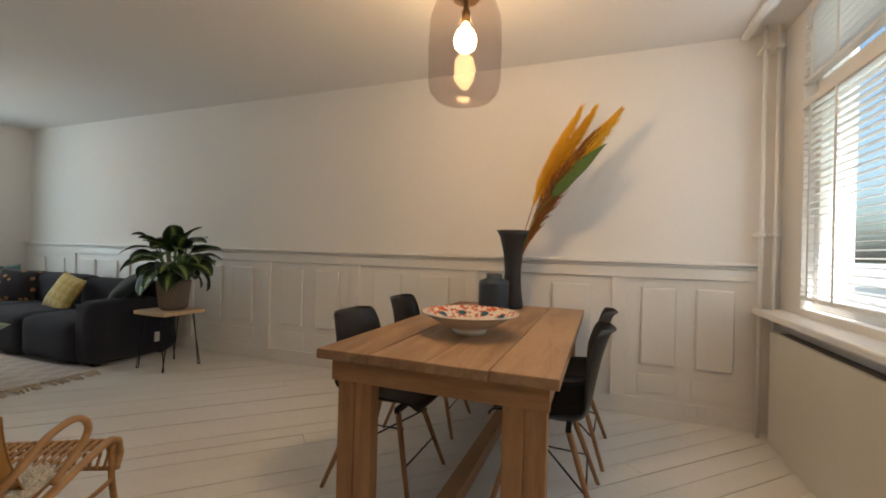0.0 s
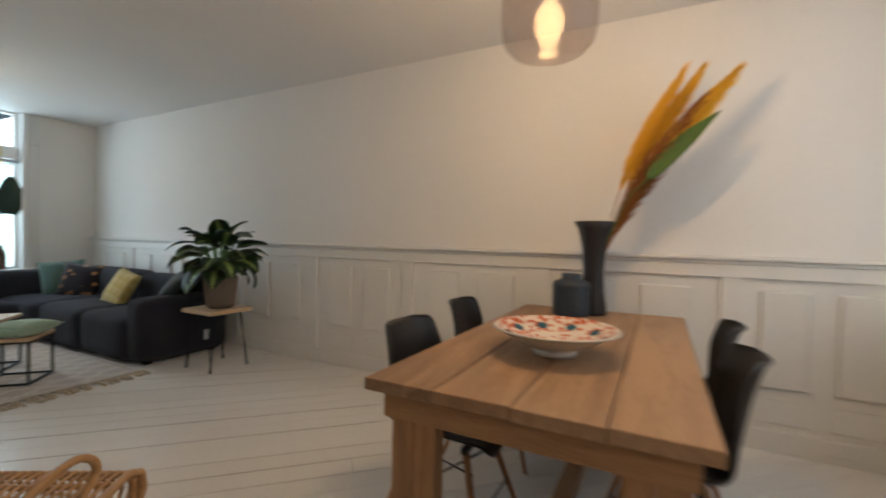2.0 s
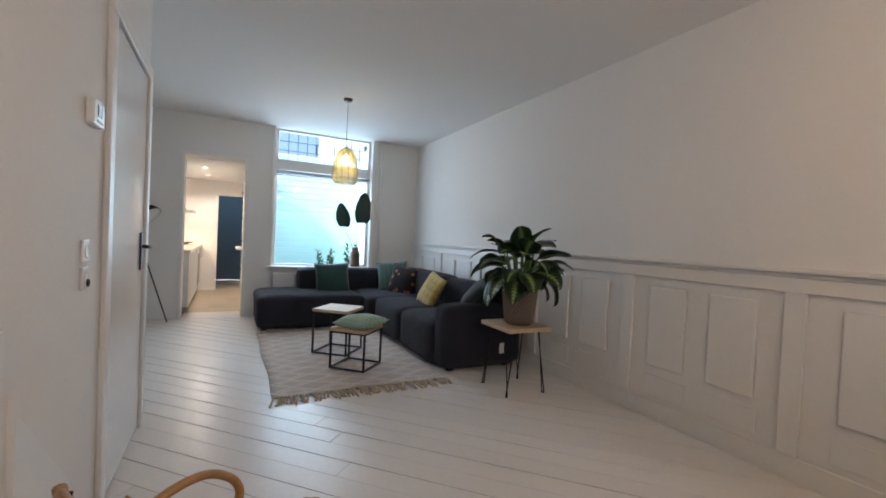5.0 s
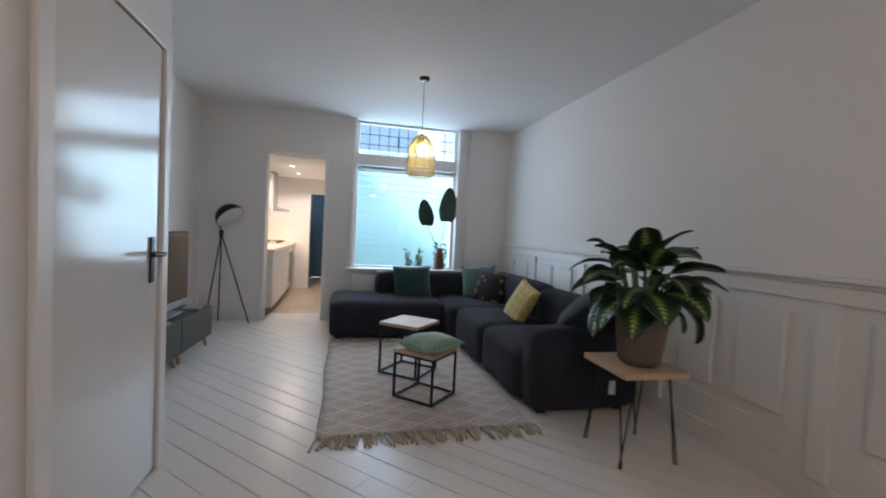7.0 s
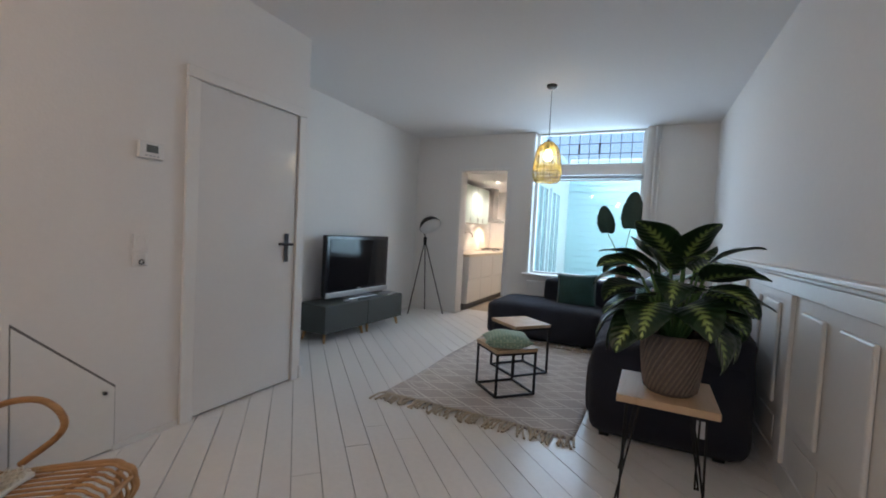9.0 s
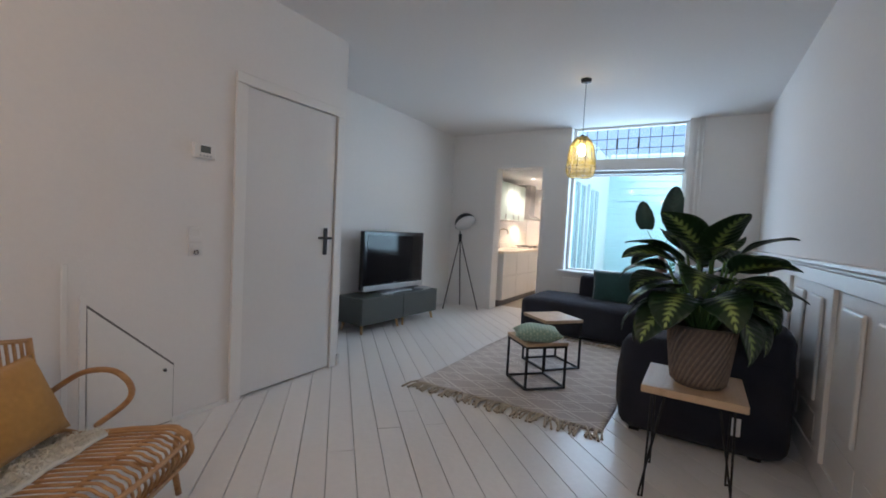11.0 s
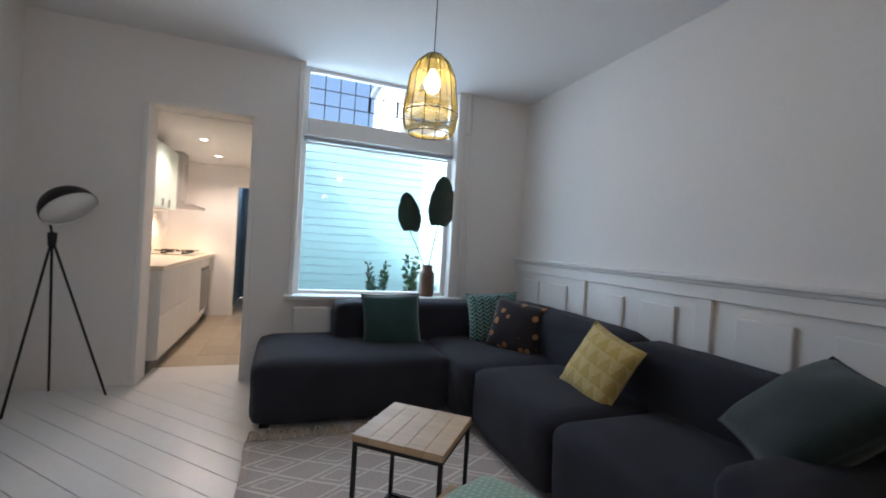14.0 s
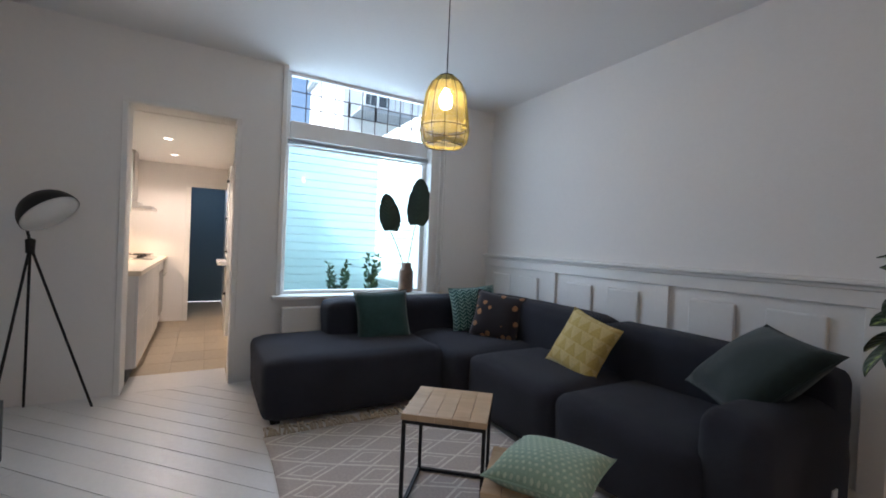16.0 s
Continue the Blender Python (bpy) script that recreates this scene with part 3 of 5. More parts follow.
for k in range(4):
    part("button", box((-0.036 + k * 0.02, 0.029, -0.034), (-0.024 + k * 0.02, 0.032, -0.026), 0.001), M_SILVER, th)


def socket(name, label, m):
    ob = thing(name, label, "switch" if "switch" in name else "socket", m)
    part("frame", box((-0.04, 0, -0.04), (0.04, 0.010, 0.04), 0.004), M_RAD, ob)
    part("insert", lathe([(0, 0.006), (0.019, 0.006), (0.022, 0.0125), (0.026, 0.0125), (0.026, 0.010)], 20, pose(0, 0, 0, -90)), M_TRIM, ob, "round insert", True)
    return ob


socket("wall_switch", "white rotary light switch on the wall", pose(-2.92, DOOR_Y, 1.105))
sk = socket("wall_socket", "white socket with a key ring beneath on the wall", pose(-2.92, DOOR_Y, 1.01))
part("ring", tube([(0.012 * math.cos(a), 0.016, -0.018 + 0.012 * math.sin(a)) for a in [k * math.pi / 6 for k in range(12)]], 0.003, 6, True), M_BLACK, sk)
for x in (0.645, -3.18):
    for dx in (-0.042, 0.042):
        socket("wall_socket", "white power socket low on the wainscot", pose(x + dx, Y1 - 0.026, 0.085, 0, 0, 180))

# pipes in the front corner
for k, x in enumerate((0.975, 1.05)):
    pipe = thing("heating_pipe", "white painted heating pipe in the window corner", "pipe", group="heating pipes")
    part("pipe", tube([(x, Y1 - 0.115, 0.0), (x, Y1 - 0.115, CEIL)], 0.013 - 0.002 * k), M_TRIM, pipe, "", True)
    for z in (1.33, 2.56):
        part("clip", box((x - 0.02, Y1 - 0.14, z - 0.012), (x + 0.02, Y1, z + 0.012), 0.004), M_TRIM, pipe)

# ---- front window with blinds ----
win = thing("window_1", "tall white framed front window with white venetian blinds", "window", kind="structure")
for a, b in (((X1 + 0.06, FY0, FZ0), (X1 + 0.14, FY0 + 0.07, FZ1)), ((X1 + 0.06, FY1 - 0.06, FZ0), (X1 + 0.14, FY1, FZ1)), ((X1 + 0.06, FY0 + 0.07, FZ0), (X1 + 0.14, FY1 - 0.06, FZ0 + 0.07)),
             ((X1 + 0.06, FY0 + 0.07, FZ1 - 0.05), (X1 + 0.14, FY1 - 0.06, FZ1)), ((X1 + 0.05, FY0 + 0.071, 2.13), (X1 + 0.15, FY1 - 0.061, 2.22))):
    part("window_frame", box(a, b, 0.005), M_TRIM, win)
pane = part("pane", box((X1 + 0.095, FY0 + 0.071, FZ0 + 0.071), (X1 + 0.099, FY1 - 0.061, FZ1 - 0.051)), M_PANE, win)
pane.visible_shadow = False
part("window_sill", box((0.955, FY0 - 0.1, 0.80), (X1 + 0.055, Y1 - 0.037, 0.84), 0.008), M_TRIM, win)
cover = thing("radiator_cover", "cream painted radiator cover under the front window sill", "radiator cover")
part("front_panel", box((1.02, FY0 - 0.05, 0.0), (1.045, Y1 - 0.16, 0.71), 0.004), M_COVER, cover)
part("side_panel", box((1.0455, Y1 - 0.185, 0.0), (X1 - 0.002, Y1 - 0.16, 0.71), 0.003), M_COVER, cover)
# solid dark block fills the open slot, painted as the shade within
part("slot_shade", box((1.05, FY0 - 0.05, 0.64), (X1 - 0.004, Y1 - 0.19, 0.705)), M_GAPSHADE, cover, "dark block for the shade in the slot over the radiator")
for label, zlo, zhi in (("lower", 0.955, 2.10), ("upper", 2.235, 2.645)):
    bl = thing("venetian_blind", "white wooden venetian blind lowered over the %s window pane" % label, "blind")
    n = int((zhi - zlo) / 0.040)
    base = box((-0.021, FY0 + 0.02, -0.0012), (0.021, FY1 - 0.012, 0.0012))
    first = None
    for k in range(n):
        if first is None:
            first = part("slat", base, M_SLAT, bl)
            ob = first
        else:
            ob = new("slat", first.data)
            ob.parent = bl
        ob.matrix_basis = pose(X1 + 0.005, 0, zlo + 0.03 + k * 0.040, 0, -7, 0)
    part("bottom_rail", box((X1 - 0.018, FY0 + 0.02, zlo - 0.018), (X1 + 0.028, FY1 - 0.012, zlo + 0.004), 0.004), M_SLAT, bl)
    part("head_rail", box((X1 - 0.02, FY0 + 0.02, zhi - 0.03), (X1 + 0.03, FY1 - 0.012, zhi + 0.015), 0.004), M_SLAT, bl)
    for y in (FY1 - 0.13, FY1 - 0.42, FY1 - 0.95, FY1 - 1.5, FY1 - 2.0):
        part("ladder_tape", box((X1 - 0.020, y - 0.012, zlo), (X1 - 0.0185, y + 0.012, zhi)), M_SLAT, bl)

# ---- rear window ----
win2 = thing("window_2", "tall white framed rear window with leaded transom lights", "window", kind="structure")
GX = X0 - 0.13
for a, b in (((GX - 0.03, WY0, WZ0), (GX + 0.03, WY0 + 0.045, CEIL)), ((GX - 0.03, WY1 - 0.045, WZ0), (GX + 0.03, WY1, CEIL)), ((GX - 0.03, WY0 + 0.045, WZ0), (GX + 0.03, WY1 - 0.045, WZ0 + 0.03)),
             ((GX - 0.03, WY0 + 0.045, CEIL - 0.03), (GX + 0.03, WY1 - 0.045, CEIL)), ((GX - 0.035, WY0 + 0.046, 2.11), (GX + 0.05, WY1 - 0.046, 2.262))):
    part("window_frame", box(a, b, 0.005), M_TRIM, win2)
for z0, z1 in ((WZ0 + 0.031, 2.109), (2.263, CEIL - 0.031)):
    pane = part("pane", box((GX - 0.002, WY0 + 0.046, z0), (GX + 0.002, WY1 - 0.046, z1)), M_PANE, win2)
    pane.visible_shadow = False
NB = 10
for k in range(1, NB):
    y = WY0 + 0.045 + (WY1 - WY0 - 0.09) * k / NB
    part("lead_bar", box((GX + 0.003, y - 0.004, 2.263), (GX + 0.009, y + 0.004, CEIL - 0.031)), M_LEAD, win2)
for z in (2.40, 2.535):
    part("lead_bar", box((GX + 0.0095, WY0 + 0.046, z - 0.004), (GX + 0.014, WY1 - 0.046, z + 0.004)), M_LEAD, win2)
for k in (4, 6):
    y = WY0 + 0.045 + (WY1 - WY0 - 0.09) * k / NB
    part("lead_bar", box((GX + 0.0145, y - 0.012, 2.40), (GX + 0.018, y + 0.012, 2.535)), M_LEAD, win2)
part("window_sill", box((X0 + 0.09, WY0 - 0.075, WZ0 - 0.03), (GX + 0.031, WY1 + 0.12, WZ0 + 0.002), 0.006), M_TRIM, win2)
for a, b in (((X0, WY0 - 0.045, WZ0 + 0.003), (X0 + 0.02, WY0, CEIL)), ((X0, WY1, WZ0 + 0.003), (X0 + 0.02, WY1 + 0.06, CEIL))):
    part("architrave", box(a, b, 0.005), M_TRIM, win2)
rb = thing("roller_blind", "rolled up grey roller blind under the window transom", "blind")
part("roll", tube([(X0 - 0.05, WY0 + 0.02, 2.075), (X0 - 0.05, WY1 - 0.02, 2.075)], 0.026, 14), M_SILVER, rb, "", True)
part("hem_bar", box((X0 - 0.035, WY0 + 0.03, 2.022), (X0 - 0.025, WY1 - 0.03, 2.040), 0.002), M_TRIM, rb)
rad = thing("radiator", "white flat panel radiator under the rear window", "radiator")
part("panel", box((X0 + 0.045, 1.19, 0.15), (X0 + 0.10, 2.5, 0.625), 0.012), M_RAD, rad)
part("bracket", box((X0, 1.3, 0.3), (X0 + 0.044, 1.35, 0.5)), M_RAD, rad)
for x, y in ((X0 + 0.03, 2.70), (X0 + 0.03, 2.75)):
    pipe = thing("heating_pipe", "thin white pipe up the rear wall", "pipe", group="heating pipes")
    part("pipe", tube([(x, y, 0), (x, y, CEIL)], 0.009), M_TRIM, pipe, "", True)
    part("clip", box((x - 0.029, y - 0.014, 2.3), (x + 0.012, y + 0.014, 2.325), 0.003), M_TRIM, pipe)
op = thing("trim_kitchen", "white painted lining of the kitchen opening", "trim", kind="structure")
for a, b in (((X0, KY0 - 0.04, 0), (X0 + 0.014, KY0, KZ)), ((X0, KY1, 0), (X0 + 0.014, KY1 + 0.04, KZ)), ((X0, KY0 - 0.04, KZ + 0.001), (X0 + 0.014, KY1 + 0.04, KZ + 00.04))):
    part("board", box(a, b, 0.005), M_TRIM, op)

# ---- sofa ----
def puff(a, b, r=0.06, seg=4, bulge=0.0, rows=6):
    """A stuffed block: rounded edges and a slight swelling."""
    bm = box(a, b)
    bmesh.ops.subdivide_edges(bm, edges=bm.edges[:], cuts=rows, use_grid_fill=True)
    lo, hi = Vector(a), Vector(b)
    c, h = (lo + hi) / 2, (hi - lo) / 2
    for v in bm.verts:
        q = v.co - c
        core = Vector([max(-h[i] + r, min(h[i] - r, q[i])) for i in range(3)])
        d = q - core
        if d.length > 1e-6:
            q = core + d.normalized() * r
        f = [1 - abs(q[i] / h[i]) ** 3 for i in range(3)]
        for i in range(3):
            j, k = (i + 1) % 3, (i + 2) % 3
            q[i] += bulge * f[j] * f[k] * (1 if q[i] > 0 else -1) * (abs(q[i]) / h[i])
        w = noise.noise((q + c) * 4.0) * 0.009 + noise.noise((q + c) * 13.0) * 0.004
        v.co = c + q + Vector((w, w, w * 0.6))
    return bm


def rounded(a, b, r, bulge=0.012, rows=9):
    bm = puff(a, b, r, 4, bulge, rows)
    return bm


sofa = thing("corner_sofa", "dark charcoal blue fabric corner sofa with a chaise end", "sofa")
part("chaise", rounded((-7.36, 0.95, 0.02), (-6.455, 2.27, 0.43), 0.075, rows=12), M_SOFA, sofa, "", True)
part("corner_seat", rounded((-7.36, 2.26, 0.02), (-6.22, 3.25, 0.43), 0.07, rows=10), M_SOFA, sofa, "", True)
part("seat", rounded((-6.24, 2.32, 0.02), (-5.36, 3.2, 0.425), 0.075, 0.018, 10), M_SOFA, sofa, "", True)
part("seat", rounded((-5.37, 2.34, 0.02), (-4.55, 3.2, 0.425), 0.075, 0.018, 10), M_SOFA, sofa, "", True)
part("backrest", rounded((-7.37, 1.51, 0.30), (-7.06, 3.25, 0.715), 0.06, rows=12), M_SOFA, sofa, "", True)
part("backrest", rounded((-7.10, 2.98, 0.30), (-5.6, 3.25, 0.755), 0.07, rows=12), M_SOFA, sofa, "", True)
part("backrest", rounded((-5.62, 2.98, 0.30), (-4.37, 3.25, 0.74), 0.07, rows=12), M_SOFA, sofa, "", True)
part("armrest", rounded((-4.62, 2.38, 0.02), (-4.35, 3.24, 0.60), 0.08, rows=10), M_SOFA, sofa, "", True)
for x, y in ((-7.2, 1.04), (-6.55, 1.04), (-4.43, 2.48), (-4.43, 3.1), (-6.55, 2.1), (-7.2, 3.1)):
    part("foot", box((x - 0.03, y - 0.03, 0), (x + 0.03, y + 0.03, 0.04), 0.004), M_STEEL, sofa)
part("care_label", box((-4.348, 2.97, 0.14), (-4.338, 3.02, 0.24)), M_LABEL, sofa, "white sewn-in label")


def cushion(name, label, material, m, w=0.45, h=0.45, t=0.075, seed=1, piping=True):
    ob = thing(name, label, "cushion", m)
    bm = bmesh.new()
    lay = bm.loops.layers.uv.new("UVMap")
    n, tops, lows, where = 14, [], [], {}
    rnd = Vector((seed * 3.1, seed * 1.7, seed * 0.9))
    for i in range(n + 1):
        top, low = [], []
        for j in range(n + 1):
            u, v = 2 * i / n - 1, 2 * j / n - 1
            full = ((1 - u * u) * (1 - v * v)) ** 0.42
            pinch = 1 - 0.07 * (1 - v * v) * abs(u) ** 3, 1 - 0.07 * (1 - u * u) * abs(v) ** 3
            x, y = u * w / 2 * pinch[0], v * h / 2 * pinch[1]
            wob = noise.noise(Vector((x * 7, y * 7, 0)) + rnd) * 0.016 * full
            a = bm.verts.new((x, y, t * full + wob))
            edge = i in (0, n) or j in (0, n)
            b = a if edge else bm.verts.new((x, y, -t * full + wob))
            where[a] = where[b] = (u * w / 2, v * h / 2)
            top.append(a)
            low.append(b)
        tops.append(top)
        lows.append(low)
    for i in range(n):
        for j in range(n):
            bm.faces.new((tops[i][j], tops[i + 1][j], tops[i + 1][j + 1], tops[i][j + 1]))
            q = (lows[i][j], lows[i][j + 1], lows[i + 1][j + 1], lows[i + 1][j])
            bm.faces.new(q)
    rim = [tops[i][0].co.copy() for i in range(n + 1)] + [tops[n][j].co.copy() for j in range(1, n + 1)] + [tops[i][n].co.copy() for i in range(n - 1, -1, -1)] + [tops[0][j].co.copy() for j in range(n - 1, 0, -1)]
    for f in bm.faces:
        for lp in f.loops:
            lp[lay].uv = where[lp.vert]
    part("cover", bm, material, ob, "", True)
    if piping:
        part("seam", tube(rim, 0.004, 6, True), material, ob, "", True)
    return ob


def lean(x, y, z, face, tilt, spin=0):
    """A cushion standing on z that faces the compass angle and leans back by tilt."""
    return pose(x, y, z, 0, 0, face) @ pose(0, 0, 0, 0, 90 - tilt, 0) @ pose(0, 0, 0, 0, 0, 90 + spin)


cushion("sofa_cushion", "dark green velvet cushion leaning on the sofa back", M_GREENV, lean(-6.95, 1.93, 0.60, 0, 16, 2), 0.48, 0.42, 0.07, 2)
cushion("sofa_cushion", "teal cushion with a pale chevron pattern in the sofa corner", M_TEALCH, lean(-6.88, 2.80, 0.635, -14, 16, 5), 0.45, 0.42, 0.07, 3)
cushion("sofa_cushion", "near black cushion with copper flower motifs on the sofa", M_BIRD, lean(-6.59, 2.85, 0.61, -52, 17, -6), 0.44, 0.42, 0.075, 4)
cushion("sofa_cushion", "mustard yellow cushion with a triangle pattern on the sofa", M_YELL, lean(-5.60, 2.82, 0.585, -86, 24, -14), 0.42, 0.42, 0.075, 5)
SLUMP = Matrix(((0.79, 0.44, -0.334, -4.62), (-0.60, 0.62, -0.565, 2.90), (-0.10, 0.66, 0.754, 0.69), (0, 0, 0, 1)))
cushion("sofa_cushion", "large crumpled dark green cushion slumped on the sofa arm", M_DARKV, SLUMP, 0.50, 0.50, 0.10, 6)

# ---- rug ----
rug = thing("rug", "beige woven rug with white diamond lines and fringed ends", "rug")
RX0, RX1, RY0, RY1 = -6.34, -4.225, 0.945, 2.33
part("weave", grid(40, 26, lambda u, v: (RX0 + (RX1 - RX0) * u + 0.012 * math.sin(v * 9), RY0 + (RY1 - RY0) * v + 0.008 * math.sin(u * 11), 0.010 + 0.0025 * noise.noise(Vector((u * 9, v * 7, 0)))), 0.007, lambda u, v: ((RX1 - RX0) * u, (RY1 - RY0) * v)), M_RUG, rug, "", True)
rng = random.Random(8)
for x, sgn in ((RX1, 1), (RX0, -1)):
    bm = bmesh.new()
    for k in range(90):
        y = RY0 + (RY1 - RY0) * (k + rng.random()) / 90
        reach, sway = rng.uniform(0.07, 0.15), rng.uniform(-0.05, 0.05)
        add_tube(bm, [(x - sgn * 0.01, y, 0.012), (x + sgn * reach * 0.5, y + sway * 0.4, 0.016 + rng.random() * 0.01), (x + sgn * reach, y + sway, 0.006)], [0.007, 0.006, 0.009], 5)
    part("fringe", bm, M_FRINGE, rug, "knotted cotton fringe")


# ---- coffee tables ----
def frame_table(label, size, height, m):
    ob = thing("coffee_table", label, "coffee table", m, "nesting coffee tables")
    h, r = size / 2, 0.008
    for k in range(5):
        a = -h + size * k / 5
        part("top_board", box((a + 0.0002, -h, height - 0.028), (a + size / 5 - 0.0002, h, height), 0.002, 1), M_OAK, ob)
    c = h - 0.012
    for sx in (-1, 1):
        for sy in (-1, 1):
            part("leg", box((sx * c - r, sy * c - r, 0.0), (sx * c + r, sy * c + r, height - 0.0285), 0.001, 1), M_STEEL, ob)
    for s in (-1, 1):
        for z in (0.0, height - 0.0445):
            part("rail", box((-c + r, s * c - r, z), (c - r, s * c + r, z + 0.015)), M_STEEL, ob)
            part("rail", box((s * c - r, -c + r, z), (s * c + r, c - r, z + 0.015)), M_STEEL, ob)
    return ob


frame_table("larger square wooden coffee table on a black steel frame", 0.385, 0.445, pose(-5.36, 1.66, 0.0135, 0, 0, 45 + 5))
frame_table("smaller square wooden coffee table on a black steel frame", 0.355, 0.365, pose(-4.80, 1.70, 0.0135, 0, 0, 45 + 1))
cushion("cushion", "mint green cushion with pale stars lying on the small table", M_MINT, pose(-4.74, 1.715, 0.431, 3, -4, 24), 0.37, 0.35, 0.068, 7)


# ---- side table and plant ----
st = thing("side_table", "square wooden side table on black hairpin legs", "side table", pose(-3.85, 2.77, 0, 0, 0, -1))
part("tabletop", box((-0.21, -0.205, 0.505), (0.21, 0.205, 0.54), 0.004), M_OAK, st)
for sx in (-1, 1):
    for sy in (-1, 1):
        x, y = sx * 0.165, sy * 0.165
        bm = tube(sweep([(x - sx * 0.06, y, 0.505), (x + sx * 0.005, y + sy * 0.005, 0.03), (x + sx * 0.015, y + sy * 0.015, 0.005), (x + sx * 0.012, y + sy * 0.018, 0.03), (x, y - sy * 0.06, 0.505)], 28), 0.0048, 8)
        part("hairpin_leg", bm, M_STEEL, st, "", True)

plant = thing("potted_plant", "leafy green plant with pale leaf veins in a ribbed brown pot", "plant", pose(-3.83, 2.785, 0.5405))
POT_Z, POT_R0, POT_R1 = 0.285, 0.112, 0.142


def pot_radius(s):
    return POT_R0 + (POT_R1 - POT_R0) * s ** 0.8


part("pot", lathe([(0, 0), (0.098, 0), (0.110, 0.015)] + [(pot_radius(q / 8), 0.02 + (POT_Z - 0.025) * q / 8) for q in range(1, 9)] + [(0.137, POT_Z), (0.130, POT_Z - 0.008), (0.124, POT_Z - 0.05), (0, POT_Z - 0.05)], 44), M_POT, plant, "", True)
for k in range(34):
    a0 = 2 * math.pi * k / 34
    part("rib", tube([(pot_radius(q / 10) * math.cos(a0 + q * 0.1), pot_radius(q / 10) * math.sin(a0 + q * 0.1), 0.018 + (POT_Z - 0.03) * q / 10) for q in range(11)], 0.0055, 5), M_POTRIB, plant, "", True)
part("soil", lathe([(0, POT_Z - 0.03), (0.08, POT_Z - 0.028), (0.126, POT_Z - 0.038)], 20), M_SOIL, plant, "", True)


def leaf(length, width, azim, rise, droop, start, curl=0.25, roll=0.0, tip=1.0):
    """One arching blade: its midrib starts at rise degrees and bends down by droop."""
    n, p, ang = 14, Vector(start), radians(rise)
    spine = []
    d = Vector((math.cos(azim), math.sin(azim), 0))
    for i in range(n + 1):
        spine.append((p.copy(), ang))
        step = length / n
        p = p + step * (d * math.cos(ang) + Vector((0, 0, math.sin(ang))))
        ang -= radians(droop) / n * (0.6 + 0.8 * i / n)
    side = Vector((-math.sin(azim), math.cos(azim), 0))

    def place(u, v):
        i = min(int(round(u * n)), n)
        c, a = spine[i]
        shape = (math.sin(math.pi * min(1, u ** 0.72)) ** 0.72) * (1 - 0.12 * u * tip)
        w = width / 2 * max(shape, 0.015)
        s = 2 * v - 1
        up = -d * math.sin(a) + Vector((0, 0, math.cos(a)))
        wave = 0.004 * math.sin(u * 11 + s * 2) * abs(s)
        lateral = (side * math.cos(roll) + up * math.sin(roll))
        lift = (up * math.cos(roll) - side * math.sin(roll))
        return c + lateral * (w * s) + lift * (w * curl * abs(s) ** 1.3 + wave)
    return grid(n, 8, place, 0.0012, lambda u, v: (u, 2 * v - 1))


rng = random.Random(21)
golden = 2.39996
for k in range(38):
    ring = k / 37
    az = k * golden + 0.6 + rng.uniform(-0.2, 0.2)
    rise = 86 - 34 * ring + rng.uniform(-8, 8)
    stem_len = 0.37 - 0.20 * ring + rng.uniform(-0.04, 0.05)
    base = Vector((0.04 * math.cos(az), 0.04 * math.sin(az), POT_Z - 0.04))
    dirv = Vector((math.cos(az) * math.cos(radians(rise)), math.sin(az) * math.cos(radians(rise)), math.sin(radians(rise))))
    tipp = base + dirv * stem_len
    part("stem", tube(sweep([base, base + dirv * stem_len * 0.5 + Vector((0, 0, 0.012)), tipp], 6), 0.0065, 6), M_STEM, plant, "", True)
    toward_wall = max(0.0, math.sin(az))
    part("leaf", leaf(rng.uniform(0.25, 0.31) * (1 - 0.12 * toward_wall), rng.uniform(0.185, 0.23), az + rng.uniform(-0.25, 0.25), rise - 36 - 36 * ring + rng.uniform(-12, 12), rng.uniform(34, 62) + 42 * ring, tipp - dirv * 0.01, 0.16, rng.uniform(-0.4, 0.4)), M_BLADE, plant, "", True)

# ---- dining table ----
TX0, TX1, TY0, TY1, TZ = -1.10, -0.115, 1.385, 3.25, 0.755
table = thing("dining_table", "rustic reclaimed pine dining table with thick planks", "table", pose(0, 0, 0))
rng = random.Random(3)
pw = (TX1 - TX0) / 4
for k in range(4):
    part("tabletop_plank", box((TX0 + k * pw + 0.002, TY0 + rng.uniform(-0.008, 0.006), TZ - 0.042), (TX0 + (k + 1) * pw - 0.002, TY1 + rng.uniform(-0.006, 0.006), TZ + rng.uniform(-0.0025, 0)), 0.004), M_PLANK, table)
for y in (TY0 + 0.055, TY1 - 0.09):
    part("apron", box((TX0 + 0.04, y, TZ - 0.142), (TX1 - 0.04, y + 0.035, TZ - 0.0425), 0.003), M_PLANKX, table)
for x in (TX0 + 0.045, TX1 - 0.08):
    part("apron", box((x, TY0 + 0.0905, TZ - 0.142), (x + 0.035, TY1 - 0.0905, TZ - 0.0425), 0.003), M_PLANK, table)
for x0 in (TX0 + 0.05, TX1 - 0.215):
    for y0 in (TY0 + 0.091, TY1 - 0.16):
        part("leg", box((x0, y0, 0), (x0 + 0.081, y0 + 0.066, TZ - 0.043), 0.004), M_PLANKZ, table)
        part("leg", box((x0 + 0.0825, y0 + 0.002, 0), (x0 + 0.163, y0 + 0.068, TZ - 0.043), 0.004), M_PLANKZ, table)
part("stretcher", box(((TX0 + TX1) / 2 - 0.04, TY0 + 0.03, 0.02), ((TX0 + TX1) / 2 + 0.04, TY1 - 0.151, 0.10), 0.004), M_PLANK, table)
